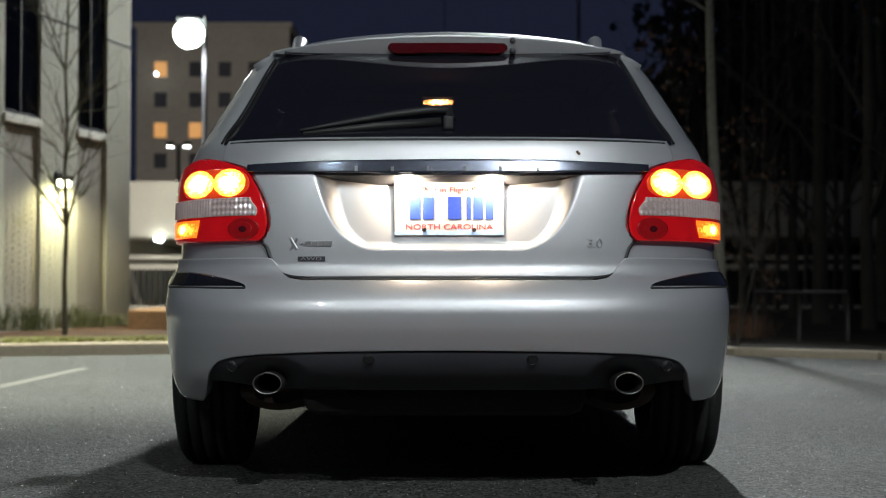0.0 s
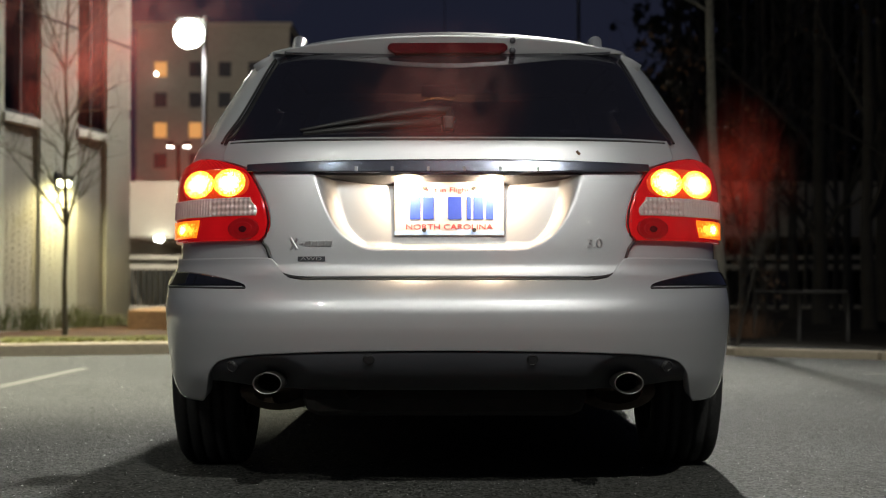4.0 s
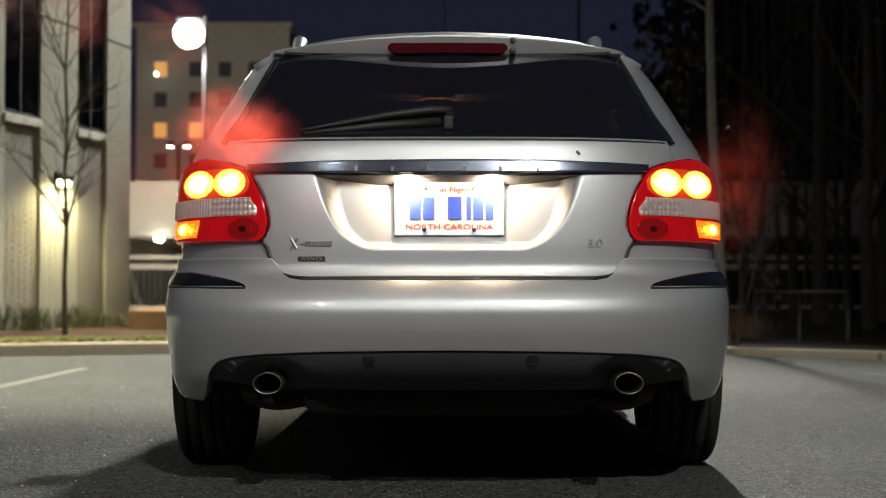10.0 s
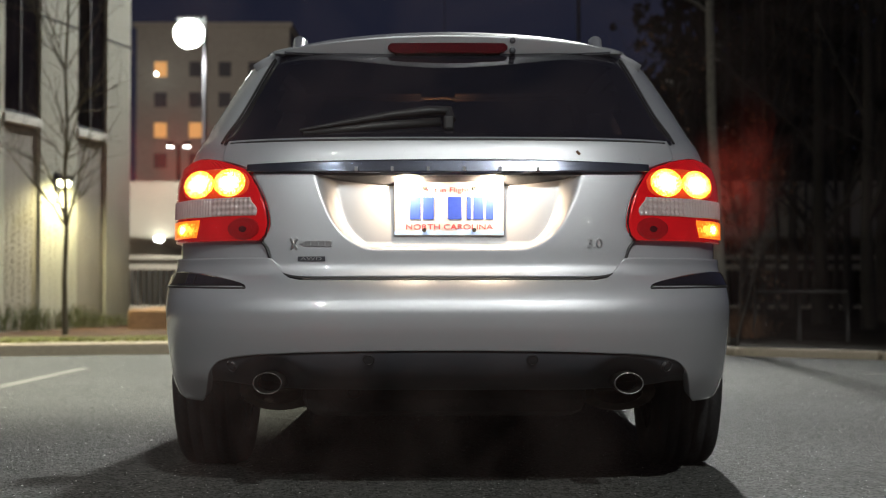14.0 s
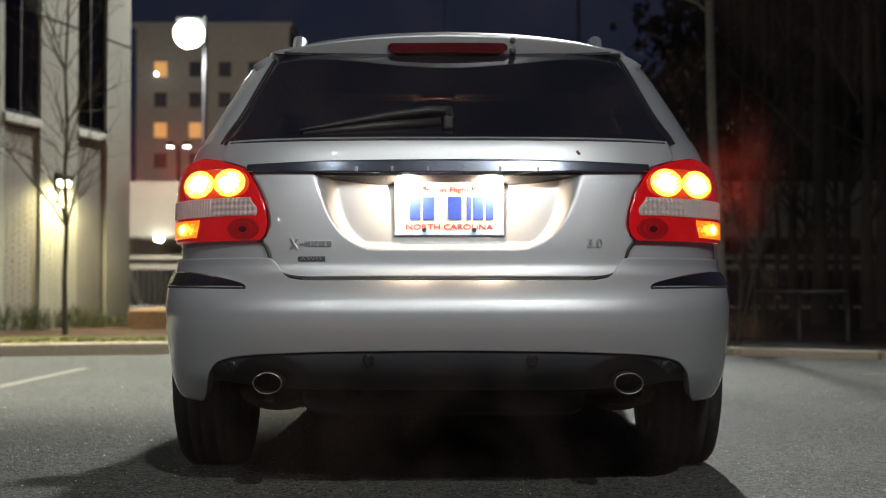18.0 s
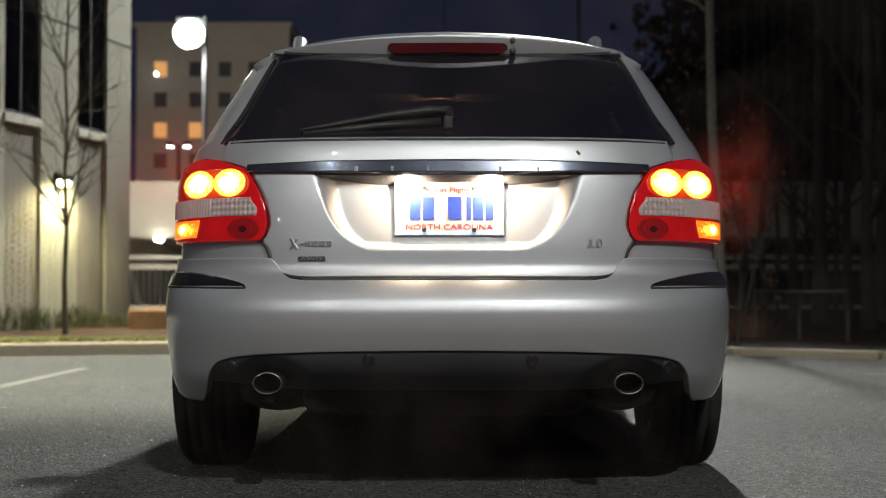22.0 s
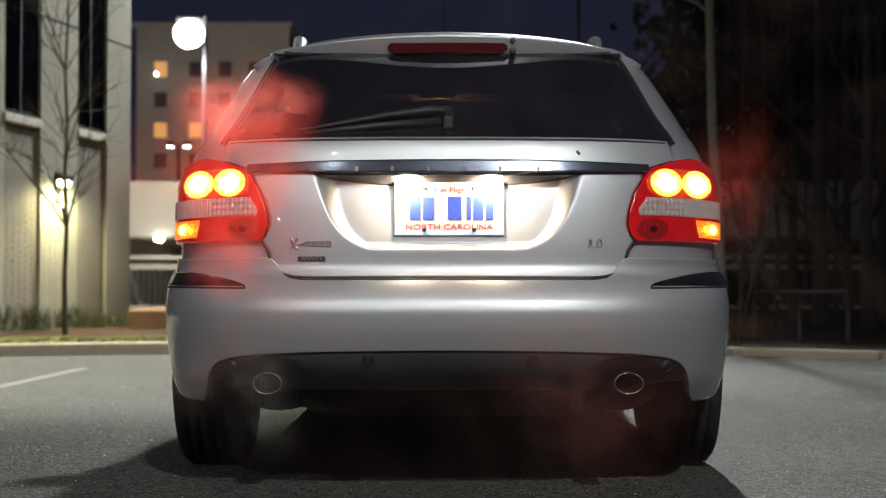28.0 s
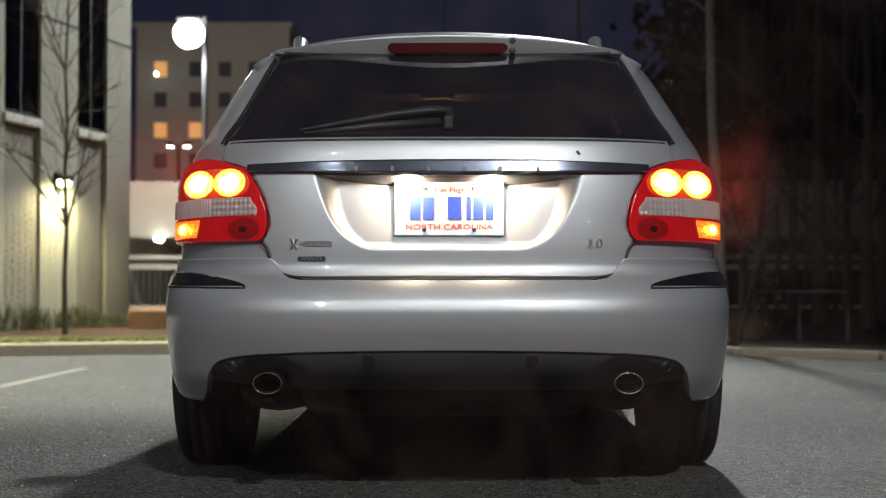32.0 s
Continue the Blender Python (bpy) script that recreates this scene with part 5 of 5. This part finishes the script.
# side, wisps, size, seconds over which they leave, thickness, and the way: seconds, x, y, z, spread
CLOUDS = (
    ("left", 9, 0.26, 0.45, 0.60, ((0.30, -0.50, -0.10, 0.32, 0.06), (0.60, -0.61, -0.35, 0.41, 0.08), (1.00, -0.75, -0.50, 0.44, 0.10), (1.60, -0.78, -0.45, 0.51, 0.14), (2.30, -0.67, -0.35, 0.64, 0.16), (3.00, -0.57, -0.35, 0.76, 0.09), (3.45, -0.76, -0.40, 1.02, 0.08), (4.10, -0.96, -0.40, 1.28, 0.17), (5.00, -1.41, -0.40, 2.02, 0.37), (7.40, -30.00, 20.00, 30.00, 3.00))),
    ("right", 7, 0.24, 0.38, 0.35, ((0.30, 0.49, -0.10, 0.32, 0.06), (0.60, 0.40, -0.30, 0.33, 0.08), (1.00, 0.25, -0.45, 0.33, 0.12), (1.50, 0.04, -0.50, 0.35, 0.17), (2.10, -0.09, -0.50, 0.39, 0.21), (3.00, -0.20, -0.50, 0.46, 0.32), (3.80, -0.32, -0.60, 0.76, 0.43), (4.60, -0.44, -0.80, 1.49, 0.51), (7.00, -30.00, 20.00, 30.00, 3.00))),
    ("left", 21, 0.31, 0.90, 0.80, ((4.90, -0.50, -0.10, 0.32, 0.06), (5.20, -0.66, -0.40, 0.51, 0.10), (5.50, -0.77, -0.60, 0.83, 0.12), (6.00, -0.77, -0.80, 0.85, 0.14), (6.50, -0.74, -1.00, 0.94, 0.13), (7.10, -0.63, -1.50, 0.93, 0.13), (7.80, -0.73, -1.30, 1.08, 0.25), (8.80, -1.38, -0.50, 2.12, 0.55), (11.20, -30.00, 20.00, 30.00, 3.00))),
    ("left", 19, 0.29, 0.75, 0.75, ((5.45, -0.50, -0.10, 0.32, 0.06), (5.75, -0.52, -0.35, 0.37, 0.09), (6.05, -0.55, -0.40, 0.71, 0.17), (6.40, -0.70, -0.40, 0.90, 0.13), (6.90, -0.79, -0.45, 0.93, 0.13), (7.40, -0.74, -0.50, 1.12, 0.25), (8.40, -0.82, -0.50, 1.84, 0.42), (10.80, -30.00, 20.00, 30.00, 3.00))),
    ("right", 28, 0.31, 0.68, 0.85, ((5.30, 0.49, -0.10, 0.32, 0.06), (5.70, 0.43, -0.35, 0.37, 0.12), (6.00, 0.30, -0.50, 0.33, 0.17), (6.40, 0.25, -0.60, 0.35, 0.20), (6.80, 0.13, -0.90, 0.42, 0.25), (7.15, 0.06, -1.30, 0.70, 0.28), (7.50, -0.02, -1.80, 0.83, 0.24), (8.00, -0.12, -2.40, 0.78, 0.24), (8.40, -0.24, -2.40, 1.26, 0.30), (8.75, -0.34, -2.40, 2.14, 0.34), (11.15, -30.00, 20.00, 30.00, 3.00))),
    ("right", 11, 0.16, 0.45, 1.00, ((5.55, 0.49, -0.10, 0.32, 0.06), (5.90, 0.56, -0.30, 0.42, 0.09), (6.10, 0.91, -0.20, 0.51, 0.04), (6.40, 0.81, -0.30, 0.64, 0.06), (6.70, 0.74, -0.35, 0.74, 0.07), (7.00, 0.71, -0.35, 0.86, 0.07), (7.30, 0.60, -0.60, 1.00, 0.15), (7.80, 0.44, -0.90, 1.40, 0.27), (8.40, 0.12, -1.00, 2.63, 0.36), (10.80, -30.00, 20.00, 30.00, 3.00))),
    ("right", 21, 0.31, 0.90, 0.85, ((5.90, 0.49, -0.10, 0.32, 0.06), (6.20, 0.51, -0.40, 0.31, 0.10), (6.60, 0.28, -0.60, 0.33, 0.20), (7.00, 0.07, -0.70, 0.33, 0.28), (7.40, 0.00, -1.20, 0.46, 0.29), (7.90, -0.03, -2.30, 0.66, 0.30), (8.35, -0.07, -2.40, 1.19, 0.32), (8.70, -0.14, -2.40, 2.21, 0.38), (11.10, -30.00, 20.00, 30.00, 3.00))),
    ("left", 11, 0.13, 0.30, 1.00, ((8.05, -0.50, -0.10, 0.32, 0.06), (8.40, -0.54, -0.35, 0.63, 0.07), (8.70, -0.67, -0.35, 0.86, 0.06), (9.00, -0.77, -0.40, 0.97, 0.07), (9.40, -0.86, -0.40, 1.07, 0.11), (10.00, -0.99, -0.40, 1.38, 0.21), (11.00, -1.27, -0.40, 2.30, 0.28), (13.40, -30.00, 20.00, 30.00, 3.00))),
    ("left", 11, 0.10, 0.52, 1.20, ((8.85, -0.50, -0.10, 0.32, 0.06), (9.10, -0.34, -0.30, 0.42, 0.09), (9.40, -0.43, -0.30, 0.74, 0.07), (9.70, -0.45, -0.35, 0.90, 0.05), (10.00, -0.53, -0.35, 0.96, 0.05), (10.35, -0.53, -0.35, 0.99, 0.06), (10.65, -0.55, -0.40, 1.02, 0.09), (10.95, -0.57, -0.40, 1.39, 0.14), (11.50, -0.70, -0.40, 2.59, 0.23), (13.90, -30.00, 20.00, 30.00, 3.00))),
    ("left", 13, 0.30, 0.60, 0.50, ((10.65, -0.50, -0.10, 0.32, 0.06), (10.95, -0.67, -0.35, 0.57, 0.07), (11.20, -0.78, -0.45, 0.68, 0.11), (11.50, -0.86, -0.50, 0.87, 0.15), (11.90, -0.89, -0.50, 0.89, 0.18), (12.30, -0.95, -0.50, 1.04, 0.24), (12.75, -1.10, -0.50, 1.84, 0.36), (15.15, -30.00, 20.00, 30.00, 3.00))),
    ("right", 19, 0.30, 0.60, 0.85, ((11.12, 0.49, -0.10, 0.32, 0.06), (11.30, 0.42, -0.30, 0.39, 0.08), (11.50, 0.40, -0.45, 0.36, 0.13), (11.80, 0.25, -0.55, 0.35, 0.19), (12.15, 0.11, -0.70, 0.40, 0.25), (12.40, 0.02, -1.50, 0.76, 0.24), (12.60, -0.12, -1.90, 0.93, 0.24), (12.80, -0.34, -0.90, 1.77, 0.47), (13.60, -0.61, -0.90, 2.94, 0.56), (16.00, -30.00, 20.00, 30.00, 3.00))),
    ("right", 9, 0.19, 0.52, 0.25, ((11.40, 0.49, -0.10, 0.32, 0.06), (11.70, 0.51, -0.35, 0.40, 0.09), (12.00, 0.72, -0.35, 0.63, 0.09), (12.30, 0.75, -0.40, 0.84, 0.11), (12.55, 0.62, -0.50, 1.22, 0.22), (12.85, 0.42, -0.50, 1.98, 0.33), (15.25, -30.00, 20.00, 30.00, 3.00))),
    ("right", 11, 0.31, 0.60, 0.85, ((11.30, 0.49, -0.10, 0.32, 0.06), (11.70, 0.29, -0.50, 0.29, 0.15), (12.10, 0.01, -0.70, 0.31, 0.29), (12.45, -0.04, -1.60, 0.53, 0.31), (12.70, -0.08, -2.00, 0.84, 0.35), (12.95, -0.23, -1.10, 1.99, 0.65), (14.00, -0.34, -1.10, 2.92, 0.70), (16.40, -30.00, 20.00, 30.00, 3.00))),
    ("left", 10, 0.26, 0.52, 0.60, ((18.65, -0.50, -0.10, 0.32, 0.06), (19.00, -0.54, -0.35, 0.38, 0.07), (19.30, -0.50, -0.40, 0.44, 0.10), (19.60, -0.50, -0.40, 0.63, 0.16), (20.00, -0.58, -0.45, 0.89, 0.17), (20.40, -0.52, -0.50, 0.98, 0.15), (20.90, -0.68, -0.50, 1.04, 0.25), (21.50, -0.94, -0.60, 1.67, 0.35), (21.90, -1.07, -0.60, 2.62, 0.40), (24.30, -30.00, 20.00, 30.00, 3.00))),
    ("left", 10, 0.31, 0.60, 0.65, ((19.00, -0.50, -0.10, 0.32, 0.06), (19.40, -0.66, -0.40, 0.57, 0.13), (19.80, -0.80, -0.50, 0.79, 0.18), (20.30, -0.85, -0.50, 0.85, 0.21), (20.80, -0.70, -1.10, 0.85, 0.17), (21.40, -0.73, -1.30, 1.03, 0.26), (21.90, -0.97, -1.30, 2.00, 0.33), (24.30, -30.00, 20.00, 30.00, 3.00))),
    ("right", 9, 0.31, 0.60, 0.40, ((18.65, 0.49, -0.10, 0.32, 0.06), (19.00, 0.41, -0.30, 0.32, 0.07), (19.50, 0.29, -0.50, 0.33, 0.15), (20.00, 0.14, -0.70, 0.37, 0.26), (20.50, 0.06, -1.20, 0.71, 0.37), (21.00, -0.14, -1.60, 0.93, 0.32), (21.50, -0.29, -1.60, 1.66, 0.41), (21.90, -0.39, -1.60, 2.83, 0.49), (24.30, -30.00, 20.00, 30.00, 3.00))),
    ("left", 13, 0.11, 0.33, 1.20, ((22.32, -0.50, -0.10, 0.32, 0.06), (22.55, -0.49, -0.30, 0.51, 0.06), (22.75, -0.51, -0.35, 0.77, 0.05), (23.00, -0.52, -0.40, 1.02, 0.06), (23.45, -0.45, -0.45, 1.03, 0.08), (23.75, -0.45, -0.50, 1.40, 0.15), (24.00, -0.48, -0.50, 2.12, 0.22), (26.40, -30.00, 20.00, 30.00, 3.00))),
    ("left", 8, 0.12, 0.22, 0.90, ((22.55, -0.50, -0.10, 0.32, 0.06), (22.80, -0.50, -0.35, 0.89, 0.05), (23.00, -0.52, -0.40, 1.15, 0.07), (23.40, -0.46, -0.40, 1.27, 0.14), (24.20, -0.48, -0.50, 1.98, 0.28), (26.60, -30.00, 20.00, 30.00, 3.00))),
    ("left", 13, 0.13, 0.75, 1.15, ((27.00, -0.50, -0.10, 0.32, 0.06), (27.35, -0.51, -0.30, 0.45, 0.06), (27.65, -0.51, -0.35, 0.74, 0.06), (28.00, -0.52, -0.40, 1.02, 0.06), (28.50, -0.53, -0.40, 1.08, 0.08), (29.00, -0.45, -0.45, 1.21, 0.15), (29.90, -0.48, -0.50, 1.98, 0.28), (32.30, -30.00, 20.00, 30.00, 3.00))),
    ("left", 10, 0.16, 0.90, 0.80, ((27.45, -0.50, -0.10, 0.32, 0.06), (27.75, -0.50, -0.30, 0.32, 0.07), (28.00, -0.53, -0.30, 0.57, 0.07), (28.30, -0.52, -0.35, 0.80, 0.06), (28.70, -0.55, -0.35, 0.91, 0.07), (29.20, -0.52, -0.40, 0.98, 0.09), (29.90, -0.45, -0.45, 1.00, 0.11), (30.60, -0.43, -0.45, 1.07, 0.10), (31.30, -0.48, -0.45, 1.30, 0.14), (31.90, -0.53, -0.45, 1.72, 0.17))),
    ("left", 11, 0.12, 0.75, 1.00, ((28.20, -0.50, -0.10, 0.32, 0.06), (28.60, -0.54, -0.35, 0.63, 0.09), (28.90, -0.54, -0.35, 0.87, 0.07), (29.30, -0.50, -0.40, 0.97, 0.09), (29.90, -0.53, -0.40, 1.10, 0.13), (30.60, -0.53, -0.45, 1.44, 0.21), (31.50, -0.55, -0.45, 2.14, 0.28))),
    # the next two hover at the tail lamps, added to imitate their red halo
    ("right", 6, 0.20, 1.20, 0.05, ((2.00, 0.49, -0.10, 0.32, 0.06), (2.60, 0.60, -0.30, 0.50, 0.06), (3.20, 0.74, -0.26, 0.86, 0.05), (6.50, 0.75, -0.26, 0.87, 0.05), (9.00, 0.74, -0.26, 0.86, 0.05), (14.00, 0.75, -0.26, 0.87, 0.05), (20.00, 0.74, -0.26, 0.86, 0.05), (26.00, 0.75, -0.26, 0.88, 0.05), (31.80, 0.74, -0.26, 0.86, 0.05))),
    ("left", 6, 0.20, 1.20, 0.05, ((2.00, -0.49, -0.10, 0.32, 0.06), (2.60, -0.60, -0.30, 0.50, 0.06), (3.20, -0.74, -0.26, 0.86, 0.05), (6.50, -0.75, -0.26, 0.87, 0.05), (9.00, -0.74, -0.26, 0.86, 0.05), (14.00, -0.75, -0.26, 0.87, 0.05), (20.00, -0.74, -0.26, 0.86, 0.05), (26.00, -0.75, -0.26, 0.88, 0.05), (31.80, -0.74, -0.26, 0.86, 0.05))),
    ("right", 7, 0.26, 0.75, 0.24, ((27.10, 0.49, -0.10, 0.32, 0.06), (27.50, 0.40, -0.30, 0.36, 0.08), (28.00, 0.23, -0.45, 0.36, 0.17), (28.60, 0.03, -0.60, 0.39, 0.26), (29.40, -0.19, -0.70, 0.62, 0.42), (30.20, -0.44, -0.80, 1.23, 0.53), (31.00, -0.50, -0.80, 2.25, 0.64))),
)


def smoke_clouds():
    made = []
    meshes = {}
    for c, (side, count, size, stagger, thick, way) in enumerate(CLOUDS):
        cloud = empty("exhaust_cloud", pose(0, 0, 0), "pale exhaust smoke drifting from the tail pipe", "smoke", "puffs of exhaust")
        for k in range(count):
            key = (round(size, 2), (c + k) % 3, thick)
            if key not in meshes:
                meshes[key] = wisp_mesh(size, 7 * key[1] + int(size * 100), thick)
            made.append((under(new("wisp", meshes[key]), cloud), c, k))
    return made


def motions():
    # the barrel turns its lit side away in place of dimming
    for lens in COURTESY:
        walk(lens, [(t, pose(-.034, 2.10, 1.302, -turn)) for t, turn in ((0, 0), (.3, 8), (.6, 30), (.9, 68), (1.1, 95), (1.3, 135), (32, 135))])
    for wisp, c, k in WISPS:
        side, count, size, stagger, thick, way = CLOUDS[c]
        rng = random.Random(100 * c + k)
        off = Vector((rng.gauss(0, 1), rng.gauss(0, .8), rng.gauss(0, 1)))
        off = off * min(1, 1.9 / max(.1, off.length))
        late = stagger * (k / max(1, count - 1) - .5)
        spin, lean = rng.uniform(-22, 22), rng.uniform(-18, 18)
        rate = rng.uniform(-14, 14)
        sx = -1 if side == "left" else 1
        home = pose(sx * .22, 1.5, .62, lean, 0, spin)
        t0 = max(.12, way[0][0] + late)
        rows_k = [(0, home), (t0 - .1, home)] if t0 > .2 else [(0, home)]
        for j, (t, x, y, z, spread) in enumerate(way):
            tt = max(t0, t + late * (1 if j < 3 else .6))
            if tt > 31.9:
                tt = 32
            grow_off = off * spread
            place = Vector((x, y, z)) + Vector((grow_off.x, grow_off.y * .7, grow_off.z * .8))
            place.z = max(place.z, .10)
            # keep behind the bumper's face once out
            if j:
                place.y = min(place.y, -.20)
            if rows_k and tt <= rows_k[-1][0] + .03:
                continue
            age = tt - t0
            rows_k.append((tt, pose(place.x, place.y, place.z, lean + rate * .5 * min(age, 4), 0, spin + rate * min(age, 4))))
        if rows_k[-1][0] < 32:
            rows_k.append((32, rows_k[-1][1]))
        walk(wisp, rows_k)
    for veil, way in VEILS:
        walk(veil, [(t, pose(x, y, z)) for t, x, y, z in way])


# side, size, thickness, and the way: seconds, x, y, z
HAZE = (
    (0.9, 0.11, ((0, -5.0, -2.7, 0.75), (9.0, -4.0, -2.7, 0.65), (12.7, -0.3, -2.7, 0.55), (16.0, 0.0, -2.8, 0.55), (26.0, 0.2, -2.8, 0.55), (32, 0.3, -2.8, 0.55))),
    (0.9, 0.13, ((0, 5.0, -2.5, 0.65), (10.5, 4.0, -2.5, 0.65), (12.6, 0.6, -2.6, 0.55), (13.3, 0.1, -2.6, 0.55), (15.5, -1.9, -2.6, 1.3), (18.0, -5.0, -2.6, 2.0), (32, -6.0, -2.6, 2.2))),
    (0.8, 0.15, ((0, -5.5, -2.4, 1.2), (19.0, -4.0, -2.4, 1.2), (22.8, -0.4, -2.4, 0.65), (24.8, 0.2, -2.4, 0.65), (27.3, 1.7, -2.4, 1.1), (32, 5.0, -2.4, 1.6))),
    (0.8, 0.14, ((0, 5.5, -2.3, 0.75), (26.0, 4.0, -2.3, 0.75), (29.4, 0.5, -2.4, 0.65), (30.5, 0.2, -2.4, 0.65), (32, 0.0, -2.4, 0.65))),
)


def haze_veils():
    made = []
    for k, (size, thick, way) in enumerate(HAZE):
        ob = new("haze_veil", wisp_mesh(size, 90 + k, thick))
        made.append((tagged(ob, "thin grey veil of stale exhaust haze", "smoke", "veils of haze"), way))
    return made


WISPS = smoke_clouds()
VEILS = haze_veils()
motions()
